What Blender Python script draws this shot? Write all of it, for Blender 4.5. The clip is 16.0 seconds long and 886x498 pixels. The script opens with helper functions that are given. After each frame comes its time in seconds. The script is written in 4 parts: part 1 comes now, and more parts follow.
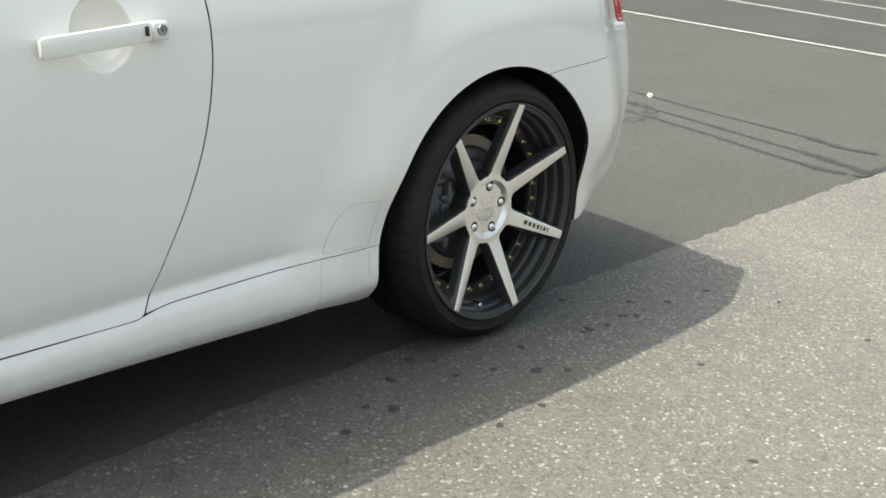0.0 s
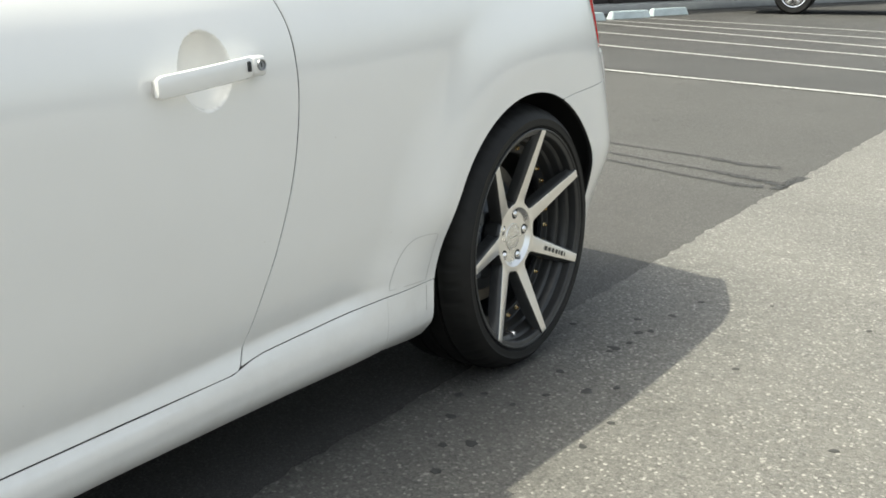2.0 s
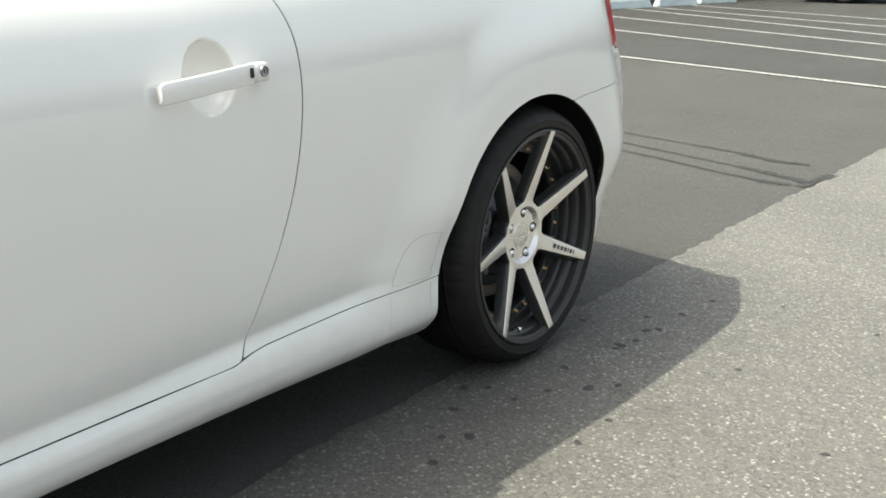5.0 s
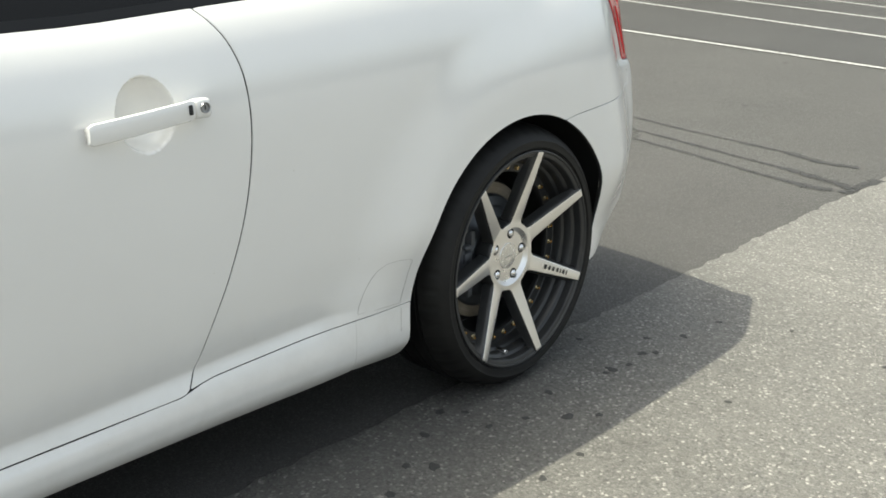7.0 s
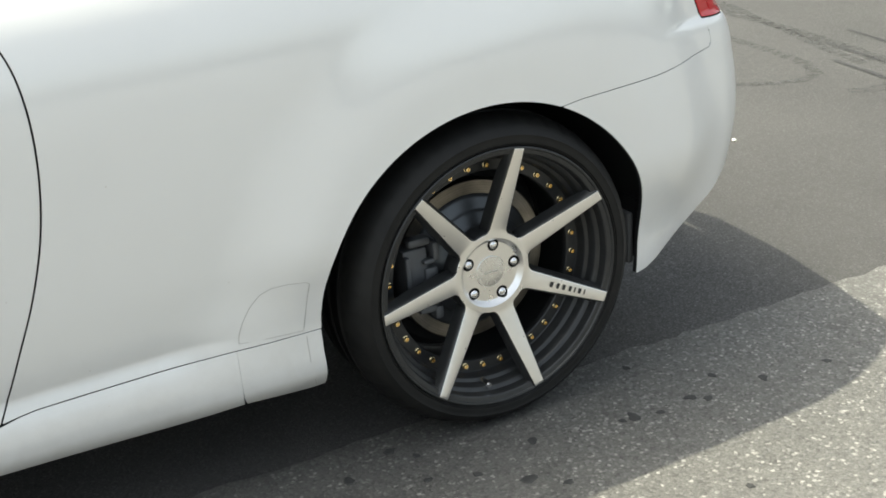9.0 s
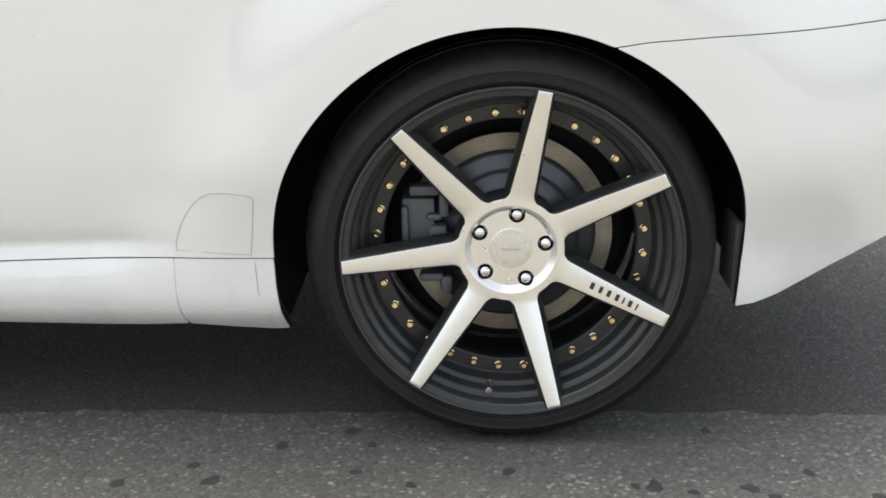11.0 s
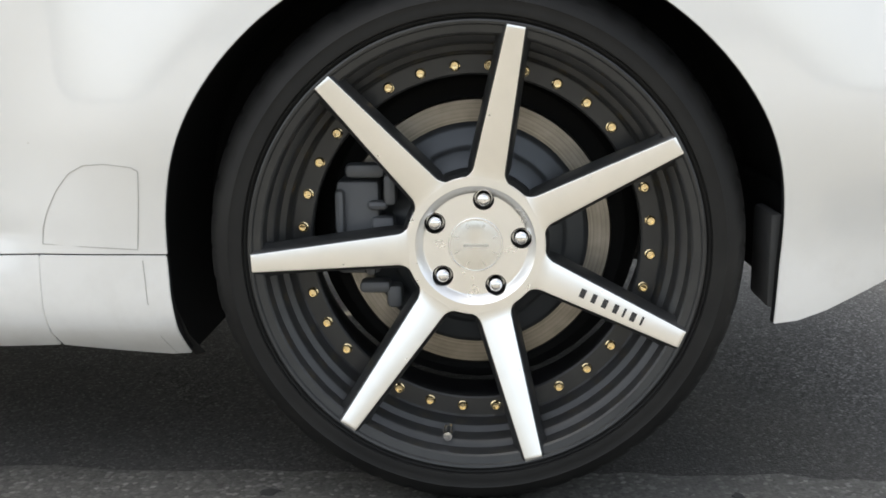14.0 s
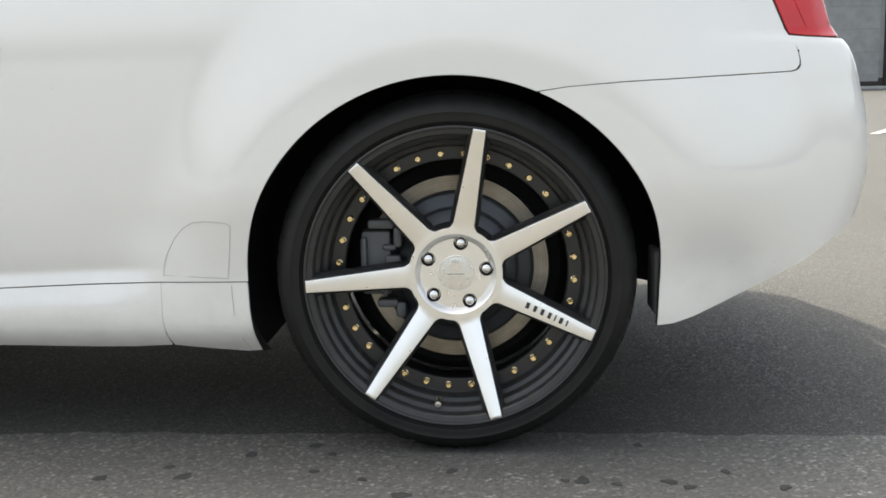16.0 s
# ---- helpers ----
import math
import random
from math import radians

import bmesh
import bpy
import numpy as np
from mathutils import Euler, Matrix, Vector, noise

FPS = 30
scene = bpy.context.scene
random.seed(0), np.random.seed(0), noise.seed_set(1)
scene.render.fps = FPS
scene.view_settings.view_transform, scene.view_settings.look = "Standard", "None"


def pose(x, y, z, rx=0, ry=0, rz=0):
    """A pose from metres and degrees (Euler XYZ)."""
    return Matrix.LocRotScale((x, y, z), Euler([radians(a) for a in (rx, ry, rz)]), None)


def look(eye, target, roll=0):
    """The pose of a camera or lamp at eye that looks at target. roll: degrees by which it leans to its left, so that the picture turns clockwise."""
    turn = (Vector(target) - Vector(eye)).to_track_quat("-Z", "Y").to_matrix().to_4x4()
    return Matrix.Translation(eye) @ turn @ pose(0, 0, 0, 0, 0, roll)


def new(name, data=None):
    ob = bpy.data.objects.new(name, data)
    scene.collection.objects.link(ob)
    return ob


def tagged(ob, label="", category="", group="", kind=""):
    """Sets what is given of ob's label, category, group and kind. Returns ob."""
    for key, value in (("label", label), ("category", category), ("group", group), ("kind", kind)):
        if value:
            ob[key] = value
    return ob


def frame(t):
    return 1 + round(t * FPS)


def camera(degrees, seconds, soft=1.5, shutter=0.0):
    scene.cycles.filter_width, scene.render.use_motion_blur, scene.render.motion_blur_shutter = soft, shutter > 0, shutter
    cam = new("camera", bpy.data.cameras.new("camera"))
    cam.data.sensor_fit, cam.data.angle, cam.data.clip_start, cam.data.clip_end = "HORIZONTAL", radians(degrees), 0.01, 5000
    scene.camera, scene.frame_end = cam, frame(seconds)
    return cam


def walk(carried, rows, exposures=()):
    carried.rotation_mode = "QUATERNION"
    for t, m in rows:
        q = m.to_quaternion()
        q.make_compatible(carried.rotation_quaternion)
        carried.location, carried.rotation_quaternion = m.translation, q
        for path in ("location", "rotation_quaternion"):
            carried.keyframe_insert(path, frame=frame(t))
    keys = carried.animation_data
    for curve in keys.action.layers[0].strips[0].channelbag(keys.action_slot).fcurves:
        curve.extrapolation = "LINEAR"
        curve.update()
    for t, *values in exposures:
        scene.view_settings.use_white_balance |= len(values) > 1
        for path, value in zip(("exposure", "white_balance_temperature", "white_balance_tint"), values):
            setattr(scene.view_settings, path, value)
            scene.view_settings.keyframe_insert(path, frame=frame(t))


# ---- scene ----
cam = camera(45.2, 16.0, 1.7)
EXPOSURES = [(0.0, 1.3, 6780, 1), (3.5, 1.32, 6780, 1), (7.0, 1.26, 6780, 1), (9.2, 1.44, 6780, 1), (11.5, 1.84, 6950, 6), (12.5, 1.76, 6950, 6), (13.0, 1.66, 6950, 6), (13.5, 1.86, 6950, 6), (14.0, 1.86, 6950, 6), (15.0, 1.92, 6950, 6), (15.5, 1.9, 6850, 5), (16.0, 1.6, 6900, 5)]
PATH = [
    (0, (-1.952, -1.593, 1.064), (-0.552, -0.311, 0.436), 2.2),
    (0.5, (-1.971, -1.466, 1.026), (-0.538, -0.227, 0.384), 4.3),
    (1, (-1.986, -1.344, 0.961), (-0.483, -0.178, 0.345), 3.9),
    (1.5, (-2.116, -1.238, 0.998), (-0.527, -0.164, 0.434), 1.9),
    (2, (-2.249, -1.196, 0.993), (-0.629, -0.146, 0.471), -0.3),
    (2.5, (-2.258, -1.194, 0.985), (-0.648, -0.139, 0.441), 0.3),
    (3, (-2.247, -1.202, 0.99), (-0.639, -0.148, 0.437), 0.8),
    (3.5, (-2.241, -1.215, 1.006), (-0.641, -0.154, 0.447), 0.9),
    (4, (-2.245, -1.25, 1.021), (-0.669, -0.151, 0.467), 0.7),
    (4.5, (-2.244, -1.261, 1.03), (-0.669, -0.158, 0.481), 0.7),
    (4.7, (-2.244, -1.276, 1.036), (-0.669, -0.172, 0.485), 0.5),
    (6.8, (-2.104, -1.43, 1.109), (-0.642, -0.199, 0.52), 0.2),
    (7, (-2.037, -1.446, 1.155), (-0.579, -0.221, 0.545), 0.5),
    (7.5, (-1.898, -1.496, 1.194), (-0.473, -0.234, 0.583), -1.9),
    (8, (-1.641, -1.486, 1.192), (-0.343, -0.129, 0.505), -3.1),
    (8.5, (-1.31, -1.652, 1.206), (-0.267, -0.106, 0.483), -4.0),
    (9, (-0.997, -1.687, 1.187), (-0.15, -0.034, 0.446), -4.4),
    (9.2, (-0.87, -1.677, 1.198), (-0.122, -0.023, 0.36), -1.7),
    (11.3, (-0.028, -1.578, 0.86), (-0.108, 0.319, 0.233), -1.3),
    (11.5, (-0.006, -1.607, 0.849), (-0.093, 0.293, 0.23), -1.3),
    (12, (0.066, -1.677, 0.69), (-0.068, 0.276, 0.278), 1.1),
    (12.5, (0.039, -1.732, 0.688), (-0.078, 0.223, 0.284), -0.0),
    (13, (0.035, -1.506, 0.605), (-0.068, 0.455, 0.224), 0.9),
    (13.5, (0.022, -1.249, 0.593), (-0.059, 0.705, 0.173), -0.3),
    (14, (0.017, -1.241, 0.583), (-0.07, 0.718, 0.192), -0.6),
    (14.5, (0.035, -1.242, 0.596), (-0.058, 0.718, 0.209), -1.5),
    (15, (0.028, -1.246, 0.593), (-0.042, 0.713, 0.196), -1.2),
    (15.5, (0.054, -1.66, 0.668), (-0.038, 0.304, 0.299), -1.3),
    (16, (0.073, -1.871, 0.678), (-0.025, 0.103, 0.368), -1.1),
]
walk(cam, [(t, look(eye, target, roll)) for t, eye, target, roll in PATH], EXPOSURES)

# ---- light ----
world = bpy.data.worlds.new("sky")
scene.world = world
world.use_nodes = True
wn = world.node_tree
sky = wn.nodes.new("ShaderNodeTexSky")
sky.sky_type = "NISHITA"
sky.sun_disc = False
SUN = Vector((-0.355, 0.375, 1.0)).normalized()
sky.sun_elevation = math.asin(SUN.z)
sky.sun_rotation = math.atan2(SUN.x, SUN.y)
sky.dust_density = 5.0
sky.air_density = 0.8
sky.ozone_density = 0.6
wn.nodes["Background"].inputs["Strength"].default_value = 0.15
haze = wn.nodes.new("ShaderNodeHueSaturation")
haze.inputs["Saturation"].default_value = 0.5
wn.links.new(sky.outputs["Color"], haze.inputs["Color"])
wn.links.new(haze.outputs["Color"], wn.nodes["Background"].inputs["Color"])
sun = new("sun", bpy.data.lights.new("sun", "SUN"))
sun.data.energy = 2.4
sun.data.angle = radians(0.7)
sun.data.color = (1.0, 0.94, 0.82)
sun.matrix_world = look(SUN * 30, (0, 0, 0))


# ---- materials ----
class Nodes:
    """Short hand for node trees."""

    def __init__(self, name, colour=(0.5, 0.5, 0.5), rough=0.5, metal=0.0, **more):
        self.mat = bpy.data.materials.new(name)
        self.mat.use_nodes = True
        self.tree = self.mat.node_tree
        self.shader = self.tree.nodes["Principled BSDF"]
        self.set("Base Color", (*colour, 1))
        self.set("Roughness", rough)
        self.set("Metallic", metal)
        for key, value in more.items():
            self.set(key.replace("_", " "), value)
        self.place = self.tree.nodes.new("ShaderNodeTexCoord").outputs["Object"]

    def set(self, key, value):
        if isinstance(value, bpy.types.NodeSocket):
            self.tree.links.new(value, self.shader.inputs[key])
        else:
            self.shader.inputs[key].default_value = value

    def node(self, kind, links=None, **props):
        n = self.tree.nodes.new(kind)
        for key, value in props.items():
            setattr(n, key, value)
        for key, value in (links or {}).items():
            if isinstance(value, bpy.types.NodeSocket):
                self.tree.links.new(value, n.inputs[key])
            else:
                n.inputs[key].default_value = value
        return n

    def noise(self, scale, detail=4.0, rough=0.55, place=None):
        return self.node("ShaderNodeTexNoise", {"Vector": place or self.place, "Scale": scale, "Detail": detail, "Roughness": rough}).outputs["Fac"]

    def voronoi(self, scale, out="Distance", feature="F1", place=None):
        return self.node("ShaderNodeTexVoronoi", {"Vector": place or self.place, "Scale": scale}, feature=feature).outputs[out]

    def ramp(self, fac, *stops):
        n = self.node("ShaderNodeValToRGB", {"Fac": fac})
        e = n.color_ramp.elements
        while len(e) < len(stops):
            e.new(0.5)
        for k, (at, c) in zip(e, stops):
            k.position = at
            k.color = (*c, 1) if isinstance(c, tuple) else (c, c, c, 1)
        return n.outputs["Color"]

    def mix(self, fac, a, b, how="MIX"):
        n = self.node("ShaderNodeMix", data_type="RGBA", blend_type=how)
        for key, value in ((0, fac), (6, a), (7, b)):
            if isinstance(value, bpy.types.NodeSocket):
                self.tree.links.new(value, n.inputs[key])
            else:
                n.inputs[key].default_value = value if key == 0 else (*value, 1)
        return n.outputs[2]

    def bump(self, height, strength=0.3, distance=0.002):
        self.set("Normal", self.node("ShaderNodeBump", {"Height": height, "Strength": strength, "Distance": distance}).outputs["Normal"])


def mat_paint():
    m = Nodes("pearl_white_paint", (0.80, 0.79, 0.765), 0.38, Coat_Weight=1.0, Coat_Roughness=0.04, Coat_IOR=1.8)
    dirt = m.ramp(m.noise(2.3, 5), (0.35, (0.79, 0.787, 0.772)), (0.8, (0.755, 0.748, 0.732)))
    speck = m.ramp(m.voronoi(28), (0.0, 0.55), (0.035, 0.4), (0.05, 0.0))
    some = m.ramp(m.noise(7, 3), (0.56, 0.0), (0.66, 1.0))
    dust = m.mix(m.mix(1.0, speck, some, "MULTIPLY"), dirt, (0.42, 0.37, 0.30))
    # road film thrown up along the sills and behind the wheels, in blotches
    height = m.node("ShaderNodeSeparateXYZ", {"Vector": m.place}).outputs["Z"]
    low = m.ramp(height, (0.18, 1.0), (0.42, 0.0))
    film = m.mix(1.0, low, m.ramp(m.noise(14, 6, 0.65), (0.42, 0.0), (0.75, 0.35)), "MULTIPLY")
    m.set("Base Color", m.mix(film, dust, (0.50, 0.47, 0.43)))
    m.set("Coat Roughness", m.ramp(m.noise(40, 3), (0.3, 0.03), (0.8, 0.08)))
    m.bump(m.noise(9, 2), 0.02, 0.004)
    return m.mat


def turned(m, scale):
    """Fine rings of lathe marks round the wheel's axis, as a grey value."""
    flat = m.node("ShaderNodeVectorMath", {0: m.place, 1: (1, 0, 1)}, operation="MULTIPLY").outputs["Vector"]
    radius = m.node("ShaderNodeVectorMath", {0: flat}, operation="LENGTH").outputs["Value"]
    return m.node("ShaderNodeTexNoise", {"W": radius, "Scale": scale, "Detail": 4.0, "Roughness": 0.7}, noise_dimensions="1D").outputs["Fac"]


def mat_machined():
    m = Nodes("machined_aluminium", (0.88, 0.87, 0.86), 0.27, 1.0)
    m.set("Roughness", m.ramp(m.noise(25, 3), (0.3, 0.27), (0.7, 0.295)))
    m.set("Base Color", m.ramp(m.noise(40, 4), (0.3, (0.88, 0.87, 0.855)), (0.7, (0.905, 0.893, 0.875))))
    m.set("Anisotropic", 0.3)
    m.set("Tangent", m.node("ShaderNodeTangent", direction_type="RADIAL", axis="Y").outputs["Tangent"])
    return m.mat


def mat_brushed():
    m = Nodes("brushed_cap", (0.82, 0.82, 0.81), 0.25, 1.0)
    m.set("Roughness", m.ramp(turned(m, 500), (0.3, 0.20), (0.7, 0.26)))
    m.set("Anisotropic", 0.8)
    m.set("Tangent", m.node("ShaderNodeTangent", direction_type="RADIAL", axis="Y").outputs["Tangent"])
    return m.mat


def mat_gunmetal():
    m = Nodes("satin_gunmetal_paint", (0.04, 0.042, 0.044), 0.34, 0.2)
    m.set("Base Color", m.ramp(m.noise(35, 5), (0.3, (0.026, 0.027, 0.0285)), (0.8, (0.038, 0.039, 0.039))))
    m.bump(m.noise(700, 2), 0.06, 0.0003)
    return m.mat


def mat_rubber():
    m = Nodes("tyre_rubber", (0.022, 0.022, 0.022), 0.6, Specular_IOR_Level=0.3)
    m.set("Base Color", m.ramp(m.noise(18, 6), (0.3, (0.006, 0.006, 0.006)), (0.85, (0.014, 0.0138, 0.013))))
    m.bump(m.noise(260, 3), 0.12, 0.0006)
    return m.mat


def mat_plain(name, colour, rough, metal=0.0, spread=0.12, scale=12.0, **more):
    m = Nodes(name, colour, rough, metal, **more)
    lo = tuple(c * (1 - spread) for c in colour)
    hi = tuple(min(1, c * (1 + spread)) for c in colour)
    m.set("Base Color", m.ramp(m.noise(scale, 5), (0.3, lo), (0.75, hi)))
    return m.mat


def mat_rotor():
    m = Nodes("worn_iron", (0.42, 0.38, 0.33), 0.36, 1.0)
    rings = turned(m, 240)
    m.set("Base Color", m.mix(0.5, m.ramp(m.noise(30, 5), (0.35, (0.18, 0.16, 0.13)), (0.7, (0.34, 0.31, 0.27))), m.ramp(rings, (0.3, (0.15, 0.135, 0.11)), (0.7, (0.35, 0.32, 0.28)))))
    m.set("Anisotropic", 0.7)
    m.set("Tangent", m.node("ShaderNodeTangent", direction_type="RADIAL", axis="Y").outputs["Tangent"])
    return m.mat


def mat_asphalt(name, dark, mid, pale, stone, stones, relief=0.35):
    """Old asphalt: aggregate chips of many greys in a binder, pale stones, pits, stains."""
    m = Nodes(name, mid, 0.85)
    chips = m.node("ShaderNodeTexVoronoi", {"Vector": m.place, "Scale": stone})
    grey = m.node("ShaderNodeSeparateColor", {"Color": chips.outputs["Color"]})
    tint = m.ramp(grey.outputs[0], (0.0, dark), (0.30, mid), (stones, mid), (1.0, pale))
    grit = m.node("ShaderNodeSeparateColor", {"Color": m.node("ShaderNodeTexVoronoi", {"Vector": m.place, "Scale": stone * 2.3}).outputs["Color"]})
    tint = m.mix(1.0, tint, m.ramp(grit.outputs[0], (0.0, 0.78), (0.5, 1.0), (0.9, 1.05), (1.0, 1.3)), "MULTIPLY")
    binder = m.ramp(chips.outputs["Distance"], (0.25, 1.05), (0.62, 0.82))
    tint = m.mix(0.8, tint, binder, "MULTIPLY")
    fine = m.ramp(m.noise(stone * 0.45, 5, 0.7), (0.25, 0.80), (0.75, 1.18))
    tint = m.mix(1.0, tint, fine, "MULTIPLY")
    broad = m.ramp(m.noise(1.1, 6, 0.62), (0.3, 0.84), (0.72, 1.12))
    tint = m.mix(1.0, tint, broad, "MULTIPLY")
    blot = m.ramp(m.noise(5.5, 4, 0.5), (0.26, 0.72), (0.40, 1.0))
    tint = m.mix(0.6, tint, blot, "MULTIPLY")
    drip = m.ramp(m.noise(16, 3, 0.55), (0.24, 0.55), (0.33, 1.0))
    tint = m.mix(0.8, tint, drip, "MULTIPLY")
    m.set("Base Color", tint)
    m.set("Roughness", m.ramp(grey.outputs[1], (0.0, 0.95), (0.8, 0.7), (1.0, 0.42)))
    high = m.mix(0.5, m.ramp(chips.outputs["Distance"], (0.0, 1.0), (0.7, 0.0)), m.noise(stone * 0.9, 5, 0.6))
    m.bump(high, relief, 0.003)
    return m.mat


def mat_worn_line():
    m = Nodes("worn_white_line_paint", (0.75, 0.75, 0.73), 0.75)
    wear = m.ramp(m.noise(26, 6, 0.7), (0.36, (0.11, 0.11, 0.10)), (0.54, (0.35, 0.352, 0.345)))
    m.set("Base Color", wear)
    m.bump(m.noise(120, 3), 0.3, 0.002)
    return m.mat


def mat_stain(name, colour, low, high, scale):
    """A dark deposit with ragged, partly worn edges."""
    m = Nodes(name, colour, 0.7)
    m.set("Alpha", m.ramp(m.noise(scale, 5, 0.65), (low, 0.0), (high, 0.8)))
    return m.mat


def mat_lens():
    m = Nodes("red_lamp_lens", (0.62, 0.012, 0.02), 0.18, Coat_Weight=0.3)
    m.set("Base Color", m.ramp(m.noise(9, 2), (0.35, (0.50, 0.006, 0.012)), (0.7, (0.62, 0.010, 0.018))))
    return m.mat


PAINT = mat_paint()
MACHINED = mat_machined()
BRUSHED = mat_brushed()
GUNMETAL = mat_gunmetal()
RUBBER = mat_rubber()
ROTOR = mat_rotor()
LENS = mat_lens()
BLACK = mat_plain("black_plastic", (0.012, 0.012, 0.013), 0.6)
LINER = mat_plain("arch_liner_felt", (0.008, 0.008, 0.008), 0.95)
CALIPER = mat_plain("cast_grey_iron", (0.115, 0.12, 0.128), 0.55, 0.3)
GOLD = mat_plain("gold_plated_bolt", (0.90, 0.72, 0.42), 0.16, 1.0)
LOCK = mat_plain("dull_lock_metal", (0.34, 0.34, 0.345), 0.3, 1.0, 0.1, 60.0)
CHROME = mat_plain("chrome", (0.85, 0.85, 0.86), 0.08, 1.0, 0.03)
GLASS = mat_plain("dark_tinted_glass", (0.006, 0.006, 0.006), 0.06, 0.0, 0.1, 2.0, Specular_IOR_Level=0.28)
TRIM = mat_plain("gloss_black_trim", (0.006, 0.006, 0.006), 0.3, Specular_IOR_Level=0.35)
WORN = mat_plain("worn_grey_print", (0.62, 0.61, 0.60), 0.4, 0.9)
INK = mat_plain("black_engraving", (0.03, 0.03, 0.03), 0.6)
WHEEL_GREY = mat_plain("hub_hat_iron", (0.095, 0.102, 0.11), 0.36, 0.6)
ASPHALT_NEAR = mat_asphalt("coarse_old_asphalt", (0.084, 0.082, 0.077), (0.126, 0.123, 0.115), (0.31, 0.303, 0.282), 150.0, 0.90, 0.4)
ASPHALT_LOT = mat_asphalt("smooth_lot_asphalt", (0.039, 0.038, 0.036), (0.060, 0.058, 0.055), (0.088, 0.085, 0.080), 240.0, 0.9)
ASPHALT_BAYS = mat_asphalt("dark_bay_asphalt", (0.028, 0.028, 0.027), (0.043, 0.042, 0.041), (0.066, 0.064, 0.062), 240.0, 0.9)
LINE = mat_worn_line()
GUM = mat_plain("trodden_gum", (0.035, 0.035, 0.034), 0.8, 0.0, 0.3, 60.0)
TAR = mat_stain("tar_line", (0.03, 0.03, 0.03), 0.33, 0.46, 30.0)
SKID = mat_stain("tyre_skid", (0.05, 0.05, 0.048), 0.40, 0.72, 22.0)
CONCRETE = mat_plain("painted_concrete", (0.46, 0.53, 0.55), 0.8, 0.0, 0.12, 7.0)
STUCCO = mat_plain("grey_stucco", (0.33, 0.34, 0.34), 0.9, 0.0, 0.12, 3.0)
DARKWALL = mat_plain("dark_grey_door", (0.10, 0.105, 0.11), 0.6, 0.0, 0.15, 4.0)
PALEBLUE = mat_plain("pale_blue_post", (0.50, 0.60, 0.62), 0.7, 0.0, 0.1, 6.0)
DARKTRIM = mat_plain("dark_base_trim", (0.035, 0.03, 0.03), 0.8, 0.0, 0.2, 5.0)
SILVER = mat_plain("silver_green_paint", (0.42, 0.46, 0.44), 0.3, 0.4, 0.06, 2.0, Coat_Weight=0.6)
PAPER = mat_plain("white_paper_scrap", (0.8, 0.78, 0.7), 0.8, 0.0, 0.1, 40.0)


# ---- building blocks ----
def finish(mesh, mats, angle=35):
    for m in mats if isinstance(mats, (list, tuple)) else [mats]:
        mesh.materials.append(m)
    mesh.shade_smooth()
    mesh.set_sharp_from_angle(angle=radians(angle))
    return mesh


def mesh_of(name, bm, mats, angle=35):
    bmesh.ops.recalc_face_normals(bm, faces=bm.faces)
    mesh = bpy.data.meshes.new(name)
    bm.to_mesh(mesh)
    bm.free()
    return finish(mesh, mats, angle)


def part(name, bm, material, parent, label="", angle=35):
    ob = new(name, mesh_of(name, bm, material, angle) if isinstance(bm, bmesh.types.BMesh) else bm)
    ob.parent = parent
    return tagged(ob, label)


def lathe(profile, segs=96, closed=False):
    """Turns (radius, depth) round the y axis."""
    bm = bmesh.new()
    rings = []
    for r, y in profile:
        rings.append([bm.verts.new((r * math.cos(a), y, r * math.sin(a))) for a in (2 * math.pi * k / segs for k in range(segs))])
    pairs = list(zip(rings, rings[1:])) + ([(rings[-1], rings[0])] if closed else [])
    for a, b in pairs:
        for k in range(segs):
            bm.faces.new((a[k], a[(k + 1) % segs], b[(k + 1) % segs], b[k]))
    return bm


def capped(bm):
    bmesh.ops.holes_fill(bm, edges=[e for e in bm.edges if e.is_boundary], sides=0)
    return bm


def block(size, at=(0, 0, 0), bevel=0.0, segments=2, bm=None, turn=0.0):
    """A box with rounded edges, standing on its place."""
    own = bmesh.new()
    bmesh.ops.create_cube(own, size=1)
    bmesh.ops.scale(own, vec=size, verts=own.verts)
    if bevel:
        bmesh.ops.bevel(own, geom=own.edges[:], offset=bevel, segments=segments, affect="EDGES", profile=0.5)
    bmesh.ops.transform(own, matrix=pose(*at, 0, 0, turn), verts=own.verts)
    if bm is None:
        return own
    tmp = bpy.data.meshes.new("tmp")
    own.to_mesh(tmp)
    own.free()
    bm.from_mesh(tmp)
    bpy.data.meshes.remove(tmp)
    return bm


def cut(bm, cutter):
    """bm less cutter, as a new bmesh."""
    obs = []
    for b in (bm, cutter):
        bmesh.ops.recalc_face_normals(b, faces=b.faces)
        me = bpy.data.meshes.new("tmp")
        b.to_mesh(me)
        b.free()
        obs.append(new("tmp", me))
    mod = obs[0].modifiers.new("cut", "BOOLEAN")
    mod.object, mod.operation, mod.solver = obs[1], "DIFFERENCE", "EXACT"
    me = bpy.data.meshes.new_from_object(obs[0].evaluated_get(bpy.context.evaluated_depsgraph_get()))
    out = bmesh.new()
    out.from_mesh(me)
    for o in obs:
        d = o.data
        bpy.data.objects.remove(o)
        bpy.data.meshes.remove(d)
    bpy.data.meshes.remove(me)
    return out


def smooth(v, a, b):
    t = min(1.0, max(0.0, (v - a) / (b - a)))
    return t * t * (3 - 2 * t)


